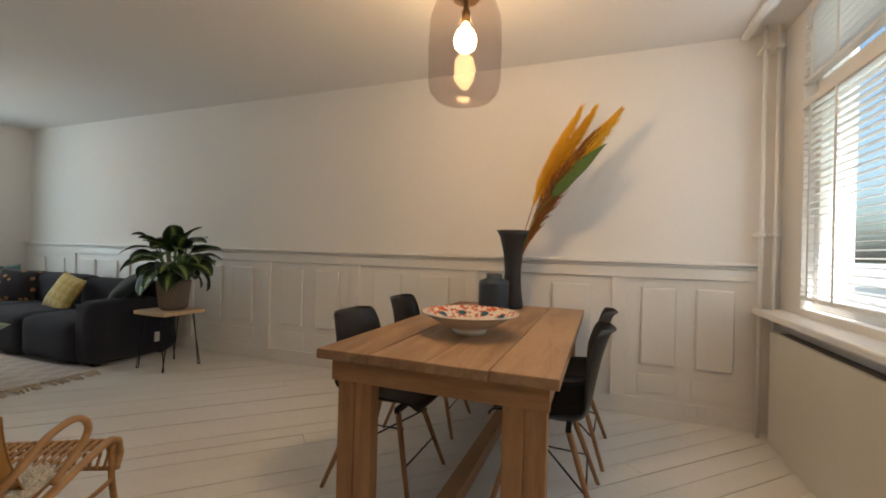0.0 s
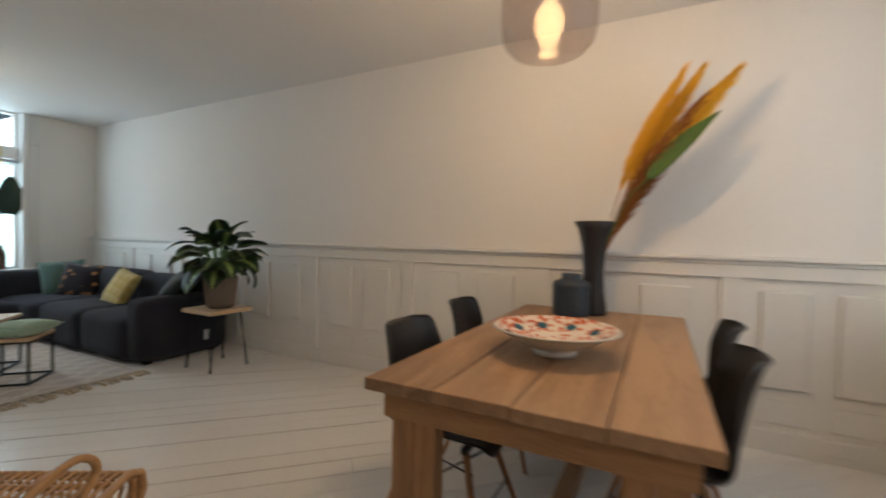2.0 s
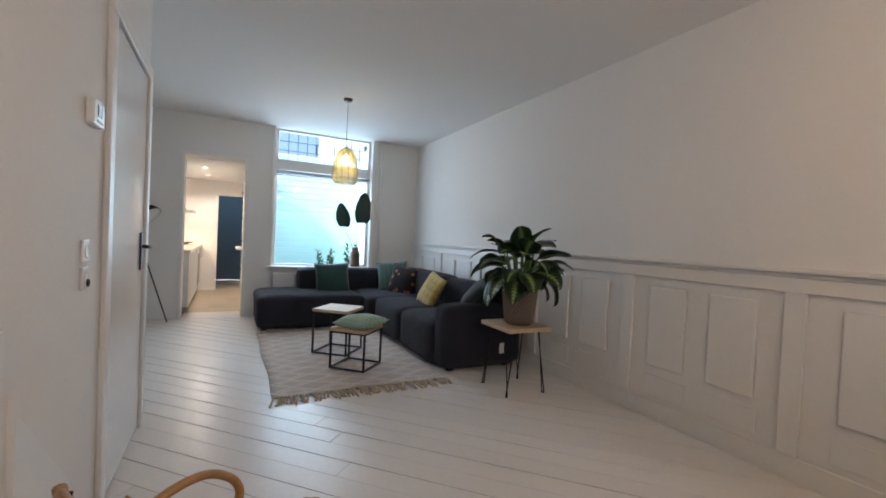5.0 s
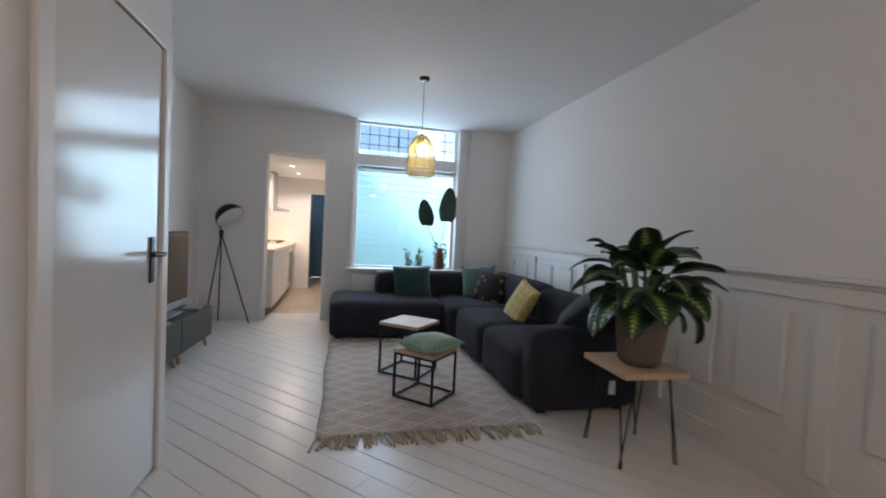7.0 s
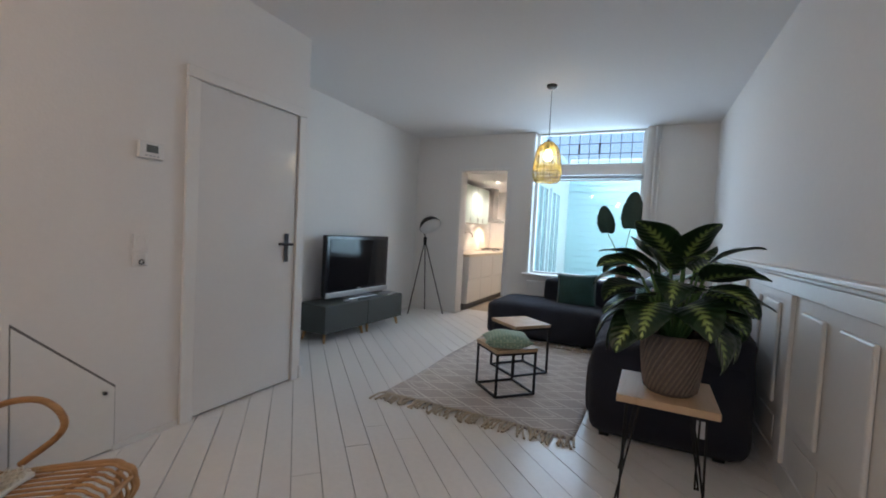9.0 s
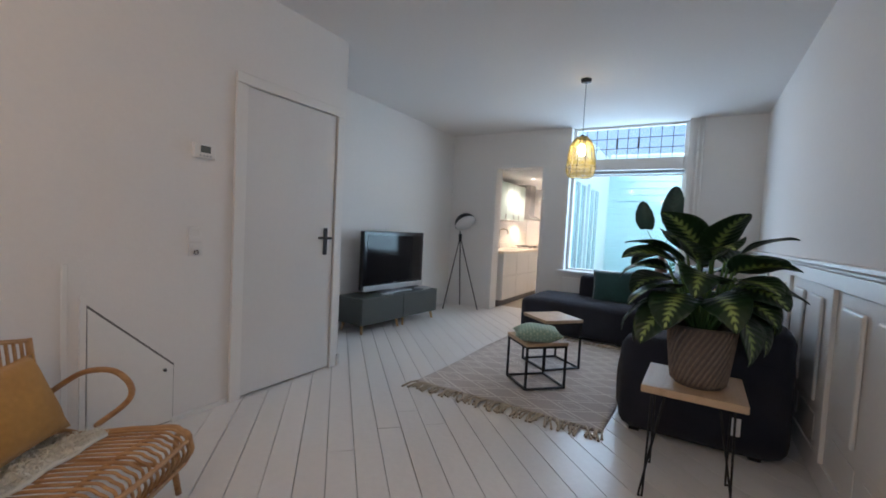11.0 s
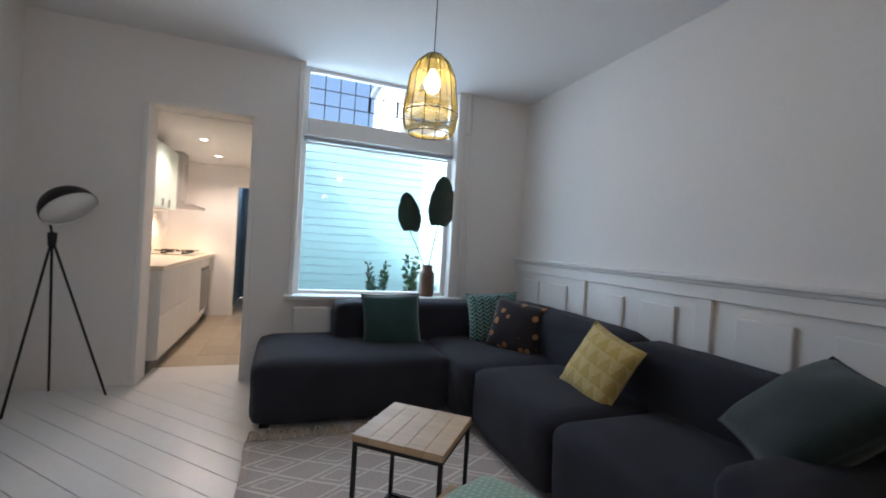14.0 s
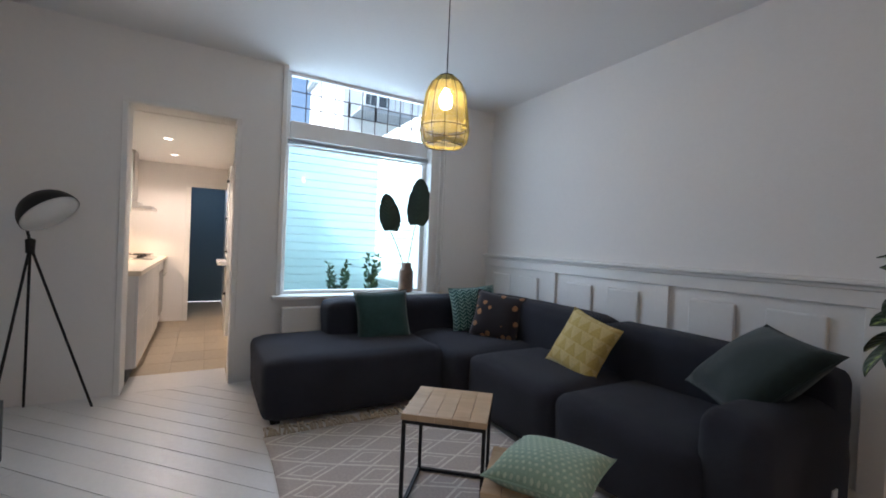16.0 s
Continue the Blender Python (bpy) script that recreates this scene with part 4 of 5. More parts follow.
for y0 in (TY1 - 0.15,):
    part("cross_bar", box((TX0 + 0.216, y0, 0.02), (TX1 - 0.216, y0 + 0.05, 0.10), 0.004), M_PLANKX, table)


# ---- black shell chairs ----
def shell_chair(m, label):
    ob = thing("dining_chair", label, "chair", m, "chairs round the table")
    prof = sweep([(0, 0.235, 0.425), (0, 0.20, 0.445), (0, 0.05, 0.43), (0, -0.12, 0.425), (0, -0.195, 0.47), (0, -0.225, 0.60), (0, -0.255, 0.74), (0, -0.285, 0.825), (0, -0.31, 0.842)], 32)
    n = len(prof) - 1

    def place(u, v):
        p = prof[min(int(round(u * n)), n)]
        s = 2 * v - 1
        half = 0.205 + 0.03 * math.sin(min(u * 2.2, 1) * math.pi / 2) - 0.075 * max(0, (u - 0.52) / 0.48) ** 1.5
        corner = 1 - 0.22 * max(0, (u - 0.88) / 0.12) ** 2 - 0.18 * max(0, (0.10 - u) / 0.10) ** 2
        half *= corner
        wrap = abs(s) ** 3
        back = max(0, min(1, (u - 0.42) / 0.3))
        z = p.z + wrap * 0.075 * (1 - back) * min(1, u * 3)
        y = p.y + wrap * 0.06 * back
        return Vector((half * s, y, z))
    part("shell", grid(32, 18, place, 0.006), M_BLACK, ob, "moulded black plastic shell", True)
    for sx in (-1, 1):
        for sy in (-1, 1):
            leg = tube([(sx * 0.12, sy * 0.11 - 0.01, 0.39), (sx * 0.225, sy * 0.235 - 0.02, 0.0)], [0.015, 0.010], 12)
            part("leg", leg, M_BEECH, ob, "turned beech leg", True)
    bm = bmesh.new()
    for a, b in (((-0.185, -0.19, 0.16), (0.145, 0.14, 0.32)), ((0.185, -0.19, 0.16), (-0.145, 0.14, 0.32)), ((-0.185, 0.17, 0.16), (0.185, 0.17, 0.16)), ((-0.185, -0.20, 0.16), (0.185, -0.20, 0.16))):
        add_tube(bm, [a, b], 0.0045, 6)
    part("wire_brace", bm, M_STEEL, ob, "black wire brace", True)
    for y in (0.10, -0.12):
        part("mount", box((-0.14, y - 0.012, 0.385), (0.14, y + 0.012, 0.412), 0.003), M_STEEL, ob)
    return ob


CHAIR = "black plastic shell chair on splayed beech legs at the table"
one = shell_chair(pose(-1.0, 1.88, 0, 0, 0, -90), CHAIR)
for m in (pose(-1.07, 2.62, 0, 0, 0, -87), pose(-0.24, 2.0, 0, 0, 0, 91), pose(-0.215, 2.61, 0, 0, 0, 88)):
    copy_thing(one, m)

# ---- things on the table ----
bowl = thing("bowl", "wide footed bowl with red and blue flower glaze", "bowl", pose(-0.625, 2.0, TZ) @ Matrix.Diagonal((1.14, 1.14, 1.1, 1)))
part("outside", lathe([(0, 0.0), (0.075, 0.0), (0.078, 0.018), (0.072, 0.022), (0.12, 0.04), (0.18, 0.075), (0.212, 0.093), (0.218, 0.094), (0.219, 0.098), (0.214, 0.100)], 56), M_BOWL, bowl, "cream glazed outside", True)
def bowl_in(u, v):
    r = 0.012 + 0.201 * u
    z = 0.034 + 0.066 * (r / 0.213) ** 2.2
    return Vector((r * math.cos(2 * math.pi * v), r * math.sin(2 * math.pi * v), z))
part("inside", grid(14, 56, bowl_in, 0.0, lambda u, v: (0.213 * u * math.cos(2 * math.pi * v), 0.213 * u * math.sin(2 * math.pi * v))), M_BOWLIN, bowl, "painted flower glaze", True)
for k in range(9):
    a = 2 * math.pi * k / 9
    r = 0.155
    part("painted_flower", lathe([(0, 0.0012), (0.018, 0.001), (0.022, -0.002)], 9, Matrix.Translation((r * math.cos(a), r * math.sin(a), 0.0365 + 0.066 * (r / 0.213) ** 2.2)) @ pose(0, 0, 0, 0, 0, math.degrees(a)) @ pose(0, 0, 0, 0, -34, 0)), M_BLUEDOT, bowl, "dark blue flower")
vase = thing("vase", "tall flared matt black vase on the table", "vase", pose(-0.625, 3.07, TZ) @ Matrix.Diagonal((1.07, 1.07, 1.13, 1)))
part("body", lathe([(0, 0), (0.075, 0), (0.078, 0.02), (0.062, 0.12), (0.056, 0.24), (0.066, 0.36), (0.094, 0.47), (0.118, 0.512), (0.112, 0.513), (0.085, 0.46), (0.056, 0.36), (0.045, 0.24), (0, 0.10)], 40), M_VASE, vase, "", True)
jar = thing("jar", "squat slate blue ceramic bottle with a ribbed body on the table", "jar", pose(-0.74, 2.97, TZ) @ Matrix.Diagonal((1.06, 1.06, 1.08, 1)))
prof = [(0, 0), (0.10, 0), (0.105, 0.01)] + [(0.105 + 0.0025 * (k % 2), 0.015 + k * 0.009) for k in range(18)] + [(0.10, 0.19), (0.06, 0.205), (0.055, 0.212), (0.056, 0.235), (0.05, 0.236), (0.046, 0.21), (0, 0.2)]
part("body", lathe(prof, 40), M_JAR, jar, "", True)


def plume(name, label, material, base, tip, bulk, count, seed, bend=0.1, start=0.25):
    """A dried stalk whose head is made of many fine drooping strands."""
    ob = thing(name, label, "dried flower")
    r = random.Random(seed)
    a, b = Vector(base), Vector(tip)
    mid = (a + b) / 2 + Vector((-bend * 0.6, 0, bend))
    line = sweep([a, mid, b], 30)
    part("stalk", tube(line, 0.0035, 6), M_PLUMEB, ob, "", True)
    bm = bmesh.new()
    for k in range(count):
        s = start + (1 - start) * r.random() ** 0.8
        i = min(int(s * (len(line) - 1)), len(line) - 2)
        p = line[i]
        d = (line[i + 1] - line[i]).normalized()
        side = Vector((r.uniform(-1, 1), r.uniform(-1, 1), r.uniform(-0.6, 0.6))).normalized()
        w = bulk * (math.sin(math.pi * ((s - start) / (1 - start)) ** 0.8) * 0.85 + 0.2)
        ln = r.uniform(0.08, 0.16)
        q = p + d * ln * 0.6 + side * w * r.uniform(0.35, 1.0)
        e = p + d * ln * 1.05 + side * w * r.uniform(0.8, 1.25) - Vector((0, 0, 0.012))
        add_tube(bm, [p, q, e], [0.0022, 0.0034, 0.0008], 3)
    tagged(part("plume_head", bm, material, ob), kind="stuff")
    return ob


vb = Vector((-0.625, 3.07, TZ + 0.25))
plume("dried_plume", "golden dried grass plume in the black vase", M_PLUME, vb, (0.04, 3.05, 2.10), 0.060, 900, 1, 0.06, 0.45)
plume("dried_plume", "golden dried grass plume in the black vase", M_PLUME, vb, (-0.11, 3.11, 2.15), 0.050, 800, 2, 0.06, 0.40)
plume("dried_plume", "golden dried grass plume in the black vase", M_PLUME, vb, (-0.20, 3.07, 2.14), 0.046, 700, 6, 0.06, 0.40)
plume("dried_plume", "rust brown dried grass plume in the black vase", M_PLUMEB, vb, (-0.11, 3.03, 1.96), 0.060, 700, 3, 0.05, 0.3)
plume("dried_plume", "rust brown dried grass plume in the black vase", M_PLUMEB, vb, (-0.18, 3.05, 1.78), 0.05, 500, 4, 0.04, 0.2)
fr = thing("fern_leaf", "broad green dried palm leaf in the black vase", "dried leaf")
part("stalk", tube(sweep([vb, (-0.46, 3.03, 1.43), (-0.33, 2.98, 1.58)], 10), 0.004, 6), M_STEM, fr, "", True)
part("blade", leaf(0.50, 0.13, 0.0, 50, 12, (-0.34, 2.98, 1.57), 0.1, 1.0), M_FERN, fr, "", True)

# ---- glass pendant over the table ----
gp = thing("pendant_lamp", "smoked glass jar pendant lamp with a glowing bulb", "lamp", pose(-0.665, 1.93, 0.03) @ Matrix.Diagonal((1.03, 1.03, 1, 1)))
outer = [(0, 1.885), (0.08, 1.888), (0.135, 1.905), (0.165, 1.94), (0.175, 1.99), (0.178, 2.15), (0.172, 2.30), (0.15, 2.37), (0.10, 2.41), (0.055, 2.42)]
sh = part("shade", lathe(outer, 48), M_SMOKE, gp, "smoked glass shade", True)
sh.visible_shadow = False
part("cap", lathe([(0, 2.47), (0.02, 2.468), (0.06, 2.44), (0.066, 2.405), (0.058, 2.40), (0, 2.405)], 32), M_BRASS, gp, "dark metal cap", True)
part("socket", lathe([(0, 2.404), (0.013, 2.404), (0.013, 2.35), (0.022, 2.345), (0.022, 2.285), (0, 2.2855)], 20), M_BRASS, gp, "", True)
part("bulb", lathe([(0, 2.285), (0.016, 2.284), (0.02, 2.265), (0.04, 2.245), (0.052, 2.22), (0.055, 2.195), (0.049, 2.165), (0.03, 2.147), (0, 2.14)], 24), M_BULB, gp, "glowing bulb", True).visible_shadow = False
part("cord", tube([(0, 0, 2.46), (0, 0, CEIL - 0.05)], 0.004, 6), M_BLACK, gp)
part("ceiling_rose", lathe([(0, CEIL - 0.06), (0.05, CEIL - 0.058), (0.055, CEIL - 0.03), (0, CEIL - 0.03)], 28), M_BLACK, gp, "", True)

# ---- wicker pendant in the living room ----
rp = thing("pendant_lamp", "woven wicker basket pendant lamp on a black cord", "lamp", pose(-5.69, 1.745, 0.015))
part("ceiling_rose", lathe([(0, CEIL - 0.043), (0.045, CEIL - 0.041), (0.05, CEIL - 0.015), (0, CEIL - 0.015)], 28), M_BLACK, rp, "black ceiling rose", True)
part("cord", tube([(0, 0, 2.15), (0, 0, CEIL - 0.02)], 0.003, 6), M_BLACK, rp)
part("socket", lathe([(0, 2.16), (0.018, 2.158), (0.02, 2.08), (0, 2.075)], 16), M_BLACK, rp, "", True)
part("bulb", lathe([(0, 2.078), (0.014, 2.076), (0.036, 2.03), (0.04, 2.005), (0.03, 1.97), (0, 1.955)], 20), M_BULBR, rp, "glowing bulb", True).visible_shadow = False
PROF = [(0.040, 2.145), (0.085, 2.10), (0.112, 2.04), (0.128, 1.93), (0.137, 1.85), (0.125, 1.78), (0.105, 1.755)]


def at_height(s):
    q = s * (len(PROF) - 1)
    i = min(int(q), len(PROF) - 2)
    f = q - i
    return PROF[i][0] * (1 - f) + PROF[i + 1][0] * f, PROF[i][1] * (1 - f) + PROF[i + 1][1] * f


def on_shade(s, a, off=0.0):
    r, z = at_height(s)
    return Vector(((r + off) * math.cos(a), (r + off) * math.sin(a), z))


for k in range(12):
    a = 2 * math.pi * k / 12
    part("rib", tube([on_shade(s / 12, a) for s in range(13)], 0.002, 5), M_STEEL, rp, "", True)
for s in (0.0, 0.17, 0.66, 1.0):
    part("hoop", tube([on_shade(s, 2 * math.pi * k / 32) for k in range(32)], 0.0026, 5, True), M_STEEL, rp, "", True)
weave_bm = bmesh.new()
for row in range(34):
    s0 = 0.03 + 0.60 * row / 34
    add_tube(weave_bm, [on_shade(s0 + 0.02 * (k % 2), 2 * math.pi * k / 24, 0.002 * (1 if k % 2 else -1)) for k in range(24)], 0.0026, 4, True)
for row in range(9):
    s0 = 0.64 + 0.30 * row / 9
    add_tube(weave_bm, [on_shade(min(s0 + 0.09 * abs((k % 8) / 4 - 1), 1), 2 * math.pi * k / 48, 0.002) for k in range(48)], 0.0024, 4, True)
part("weave", weave_bm, M_WICKER, rp, "natural wicker weave")

# ---- television and its console ----
CY0, CY1, CH0, CH1 = -0.2, 0.2, 0.105, 0.40
turn = pose(-5.675, -0.445, 0, 0, 0, -3.5)
for a, b in ((-0.70, -0.003), (0.003, 0.70)):
    cs = thing("media_cabinet", "low grey green media cabinet on pale splayed wooden legs", "cabinet", turn, "media cabinets")
    part("body", box((a, CY0, CH0), (b, CY1 - 0.02, CH1), 0.004), M_CONSOLE, cs)
    part("door", box((a + 0.002, CY1 - 0.0195, CH0 + 0.002), (b - 0.002, CY1, CH1 - 0.002), 0.003), M_CONSOLE, cs)
    for x, lx in ((a + 0.06, -0.02), (b - 0.06, 0.02)):
        for y, ly in ((CY0 + 0.06, -0.02), (CY1 - 0.06, 0.02)):
            part("leg", tube([(x, y, CH0), (x + lx, y + ly, 0.0)], [0.02, 0.013], 10), M_PALEWOOD, cs, "pale wooden leg", True)
tv = thing("television", "older flat television with a black frame and silver speaker bar", "television", pose(-5.72, -0.47, 0.4005, 0, 0, 177) @ Matrix.Diagonal((1.015, 1, 1.055, 1)))
part("stand", add_box(box((-0.25, -0.12, 0), (0.25, 0.12, 0.016), 0.006), (-0.07, -0.03, 0.0165), (0.07, 0.02, 0.07), 0.004), M_SILVER, tv, "silver foot")
part("housing", add_box(box((-0.56, -0.035, 0.045), (0.56, 0.03, 0.70), 0.012), (-0.36, 0.0305, 0.12), (0.36, 0.09, 0.55), 0.02), M_TVFRAME, tv)
part("screen", box((-0.505, -0.0385, 0.125), (0.505, -0.0355, 0.655)), M_SCREEN, tv, "dark glossy screen")
part("speaker_bar", box((-0.555, -0.052, 0.035), (0.555, -0.0355, 0.095), 0.006), M_SILVER, tv, "silver speaker bar")
part("maker_mark", box((-0.03, -0.0395, 0.104), (0.03, -0.037, 0.113)), M_SILVER, tv)
rc = thing("remote_control", "silver remote control lying on the media cabinet", "remote", pose(-5.42, -0.32, 0.4005, 0, 0, 70))
part("body", box((-0.022, -0.085, 0), (0.022, 0.085, 0.018), 0.005), M_SILVER, rc)
for k in range(8):
    part("button", box((-0.012 + 0.016 * (k % 2), -0.06 + 0.03 * (k // 2), 0.0182), (-0.004 + 0.016 * (k % 2), -0.048 + 0.03 * (k // 2), 0.020)), M_BLACK, rc)
rc2 = thing("set_top_box", "flat pale media box on the cabinet beside the television", "media box", pose(-6.18, -0.32, 0.4005, 0, 0, 4))
part("body", box((-0.11, -0.07, 0), (0.11, 0.07, 0.022), 0.005), M_SILVER, rc2)

# ---- tripod floor lamp ----
fl = thing("floor_lamp", "black tripod floor lamp with a tilted dome shade", "lamp")
hub = Vector((-7.235, -0.36, 1.12))
for x, y in ((-6.975, -0.455), (-7.465, -0.43), (-7.31, -0.04)):
    part("leg", tube([hub + Vector((0, 0, -0.02)), (x, y, 0.0)], 0.008, 8), M_STEEL, fl, "", True)
part("hub", lathe([(0, -0.07), (0.022, -0.068), (0.026, 0.02), (0, 0.03)], 16, Matrix.Translation(hub)), M_STEEL, fl, "", True)
part("neck", tube([hub, hub + Vector((-0.03, -0.03, 0.10)), (-7.30, -0.36, 1.30)], 0.008, 8), M_STEEL, fl, "", True)
shade_m = look((-7.20, -0.27, 1.32), (-6.90, 0.30, 0.66)) @ pose(0, 0, 0.13) @ Matrix.Diagonal((1.06, 1.06, 1.15, 1))
dome = [(0.155 * math.cos(a), 0.13 * math.sin(a) - 0.13) for a in [k * math.pi / 20 for k in range(11)]]
part("shade", lathe([(r, z) for r, z in dome], 40, shade_m), M_STEEL, fl, "black dome shade", True)
part("shade_lining", lathe([(max(r - 0.004, 0), z - 0.003) for r, z in dome], 40, shade_m), M_LAMPIN, fl, "white inside of the shade", True)
part("shade_disc", lathe([(0, -0.125), (0.149, -0.125), (0.149, -0.121), (0, -0.121)], 40, shade_m), M_LAMPIN, fl, "white diffuser", True)

# ---- vase with two fan leaves on the rear sill ----
sv = thing("sill_vase", "brown glazed ribbed vase on the rear window sill", "vase", pose(-7.55, 2.40, WZ0 + 0.0025) @ Matrix.Diagonal((1.15, 1.15, 1.12, 1)))
part("body", lathe([(0, 0), (0.058, 0), (0.064, 0.01)] + [(0.064 + 0.002 * (k % 2), 0.015 + k * 0.01) for k in range(17)] + [(0.064, 0.19), (0.05, 0.215), (0.044, 0.22), (0.044, 0.265), (0.038, 0.266), (0.036, 0.22), (0, 0.2)], 32), mat("brown_glaze", (0.15, 0.085, 0.05), 0.4, vary=0.35, scale=4, bump=0.2), sv, "", True)


def fan_leaf(stem_to, size, width, face):
    ob = thing("fan_leaf", "dark green dried fan leaf standing in the sill vase", "leaf", group="fan leaves")
    base = Vector((-7.55, 2.40, WZ0 + 0.2))
    end = Vector(stem_to)
    part("stem", tube(sweep([base, base * 0.45 + end * 0.55 + Vector((0, 0, 0.02)), end], 12), 0.006, 6), M_STEM, ob, "", True)
    lean_y = (end.y - base.y) / (end.z - base.z) * 0.35

    def place(u, v):
        s = 2 * v - 1
        notch = 0.06 * (1 if math.sin(u * 23 + s * 3) > 0.86 and abs(s) > 0.8 else 0)
        w = width / 2 * (math.sin(math.pi * (0.06 + 0.9 * u) ** 0.75) ** 0.6 - notch) * (1.0 if u < 0.97 else 0.8)
        return end + Vector((0.02 * math.sin(u * 3) + 0.03 * s * s, s * w * math.cos(face) + lean_y * u * size, u * size - 0.012 * abs(s)))
    part("blade", grid(22, 10, place, 0.0015, lambda u, v: (u, 2 * v - 1)), M_BANANA, ob, "", True)


fan_leaf((-7.53, 2.475, 1.41), 0.48, 0.27, 0.1)
fan_leaf((-7.54, 2.20, 1.34), 0.36, 0.24, 0.3)


# ---- rattan armchair ----
CHAIR_X, CHAIR_Y, CHAIR_TURN = -2.06, 0.72, 30
rc_m = pose(CHAIR_X, CHAIR_Y, 0, 0, 0, CHAIR_TURN) @ Matrix.Diagonal((0.87, 0.76, 0.76, 1))
ac = thing("rattan_armchair", "bent rattan lounge chair with looped arms", "armchair", rc_m)
W = 0.31


def seat_line(s):
    """Side profile: from the rolled front edge over the seat and up the back."""
    pts = [(0.50, 0.20), (0.54, 0.28), (0.52, 0.365), (0.44, 0.40), (0.20, 0.375), (-0.08, 0.33), (-0.24, 0.35), (-0.31, 0.52), (-0.37, 0.74), (-0.39, 0.86)]
    q = s * (len(pts) - 1)
    i = min(int(q), len(pts) - 2)
    f = q - i
    return pts[i][0] * (1 - f) + pts[i + 1][0] * f, pts[i][1] * (1 - f) + pts[i + 1][1] * f


for k in range(17):
    x = -W + 0.02 + (2 * W - 0.04) * k / 16
    line = sweep([(x * (0.94 if s > 0.7 else 1), *seat_line(s)) for s in [q / 18 for q in range(19)]], 54)
    part("cane", tube(line, 0.008, 6), M_RATTAN, ac, "", True)
for sx in (-1, 1):
    part("side_rail", tube(sweep([(sx * W, *seat_line(s)) for s in [q / 18 for q in range(19)]], 54), 0.017, 8), M_RATTAN, ac, "", True)
    loop = sweep([(sx * W, -0.33, 0.50), (sx * (W + 0.03), -0.25, 0.58), (sx * (W + 0.05), -0.12, 0.665), (sx * (W + 0.055), 0.04, 0.68), (sx * (W + 0.045), 0.15, 0.61), (sx * (W + 0.03), 0.15, 0.52), (sx * W, 0.0, 0.385)], 48)
    part("arm_loop", tube(loop, 0.016, 10), M_RATTAN, ac, "bent rattan arm", True)
    part("leg", tube(sweep([(sx * W, 0.46, 0.36), (sx * (W + 0.01), 0.44, 0.18), (sx * (W + 0.02), 0.46, 0.0)], 12), 0.016, 8), M_RATTAN, ac, "", True)
    part("leg", tube(sweep([(sx * W, -0.20, 0.34), (sx * (W + 0.01), -0.26, 0.17), (sx * (W + 0.02), -0.36, 0.0)], 12), 0.016, 8), M_RATTAN, ac, "", True)
    part("binding", tube([(sx * (W - 0.005), -0.345, 0.475), (sx * (W + 0.012), -0.318, 0.525)], 0.024, 10), M_RATTAN, ac, "", True)
for s in (0.02, 0.2, 0.36, 0.55, 1.0):
    y, z = seat_line(s)
    part("cross_rail", tube(sweep([(-W, y, z - 0.012), (0, y + (0.02 if s < 0.3 else -0.03), z - 0.012 + (0.05 if s == 1.0 else 0)), (W, y, z - 0.012)], 14), 0.013, 8), M_RATTAN, ac, "", True)
for z in (0.17,):
    for sx in (-1, 1):
        part("stretcher", tube([(sx * (W + 0.01), 0.445, z), (sx * (W + 0.01), -0.26, z)], 0.012, 8), M_RATTAN, ac, "", True)


def fleece_place(u, v):
    s = 0.47 + 0.38 * u
    y, z = seat_line(min(s, 0.86))
    x = (2 * v - 1) * (0.235 + 0.03 * math.sin(u * 14))
    return Vector((x, y + 0.015 * (s > 0.65), z + 0.035 + 0.012 * noise.noise(Vector((x * 9, u * 8, 0)))))


fleece = thing("sheepskin", "cream sheepskin draped over the rattan chair", "sheepskin", rc_m)
part("hide", grid(26, 14, fleece_place, 0.02), M_FUR, fleece, "", True)
tuft = bmesh.new()
rng = random.Random(12)
for k in range(4200):
    p = fleece_place(rng.random(), rng.uniform(-0.02, 1.02))
    d = Vector((rng.uniform(-1, 1), rng.uniform(-0.2, 1), rng.uniform(0.4, 1.2))).normalized()
    ln = rng.uniform(0.025, 0.05)
    side = d.orthogonal().normalized() * 0.004
    bend = Vector((rng.uniform(-1, 1), rng.uniform(-1, 1), -0.6)) * 0.012
    a, b, c = tuft.verts.new(p - side), tuft.verts.new(p + side), tuft.verts.new(p + d * ln + bend)
    m1, m2 = tuft.verts.new(p + d * ln * 0.6 + side * 0.9), tuft.verts.new(p + d * ln * 0.6 - side * 0.9)
    tuft.faces.new((a, b, m1, m2))
    tuft.faces.new((m2, m1, c))
tagged(part("wool", tuft, M_FUR, fleece, "long cream wool"), kind="stuff")
cushion("chair_cushion", "ochre yellow cushion on the rattan chair", M_OCHRE, rc_m @ pose(0.0, -0.15, 0.60, 114, 3, 6), 0.48, 0.44, 0.09, 9)

# ---- kitchen beyond the opening ----
KX = X0 - 0.22
KEND, KYL, KYR, KC = -10.5, -0.46, 0.90, 2.165
wall("wall_kitchen_side", [((KX, KYL, 0), (KEND, KYL - 0.12, KC))])
wall("wall_kitchen_yard", [((KX, KYR, 0), (-12.4, KYR + 0.12, 2.75))])
wall("wall_kitchen_end", [((KEND, KYL, 0), (KEND - 0.12, 0.41, KC)), ((KEND, 0.41, 1.88), (KEND - 0.12, KYR, KC))])
solid("ceiling", box((KX, KYL - 0.12, KC), (-12.4, KYR, KC + 0.2)), M_CEIL, "white kitchen ceiling with small round spots", "ceiling", "structure")
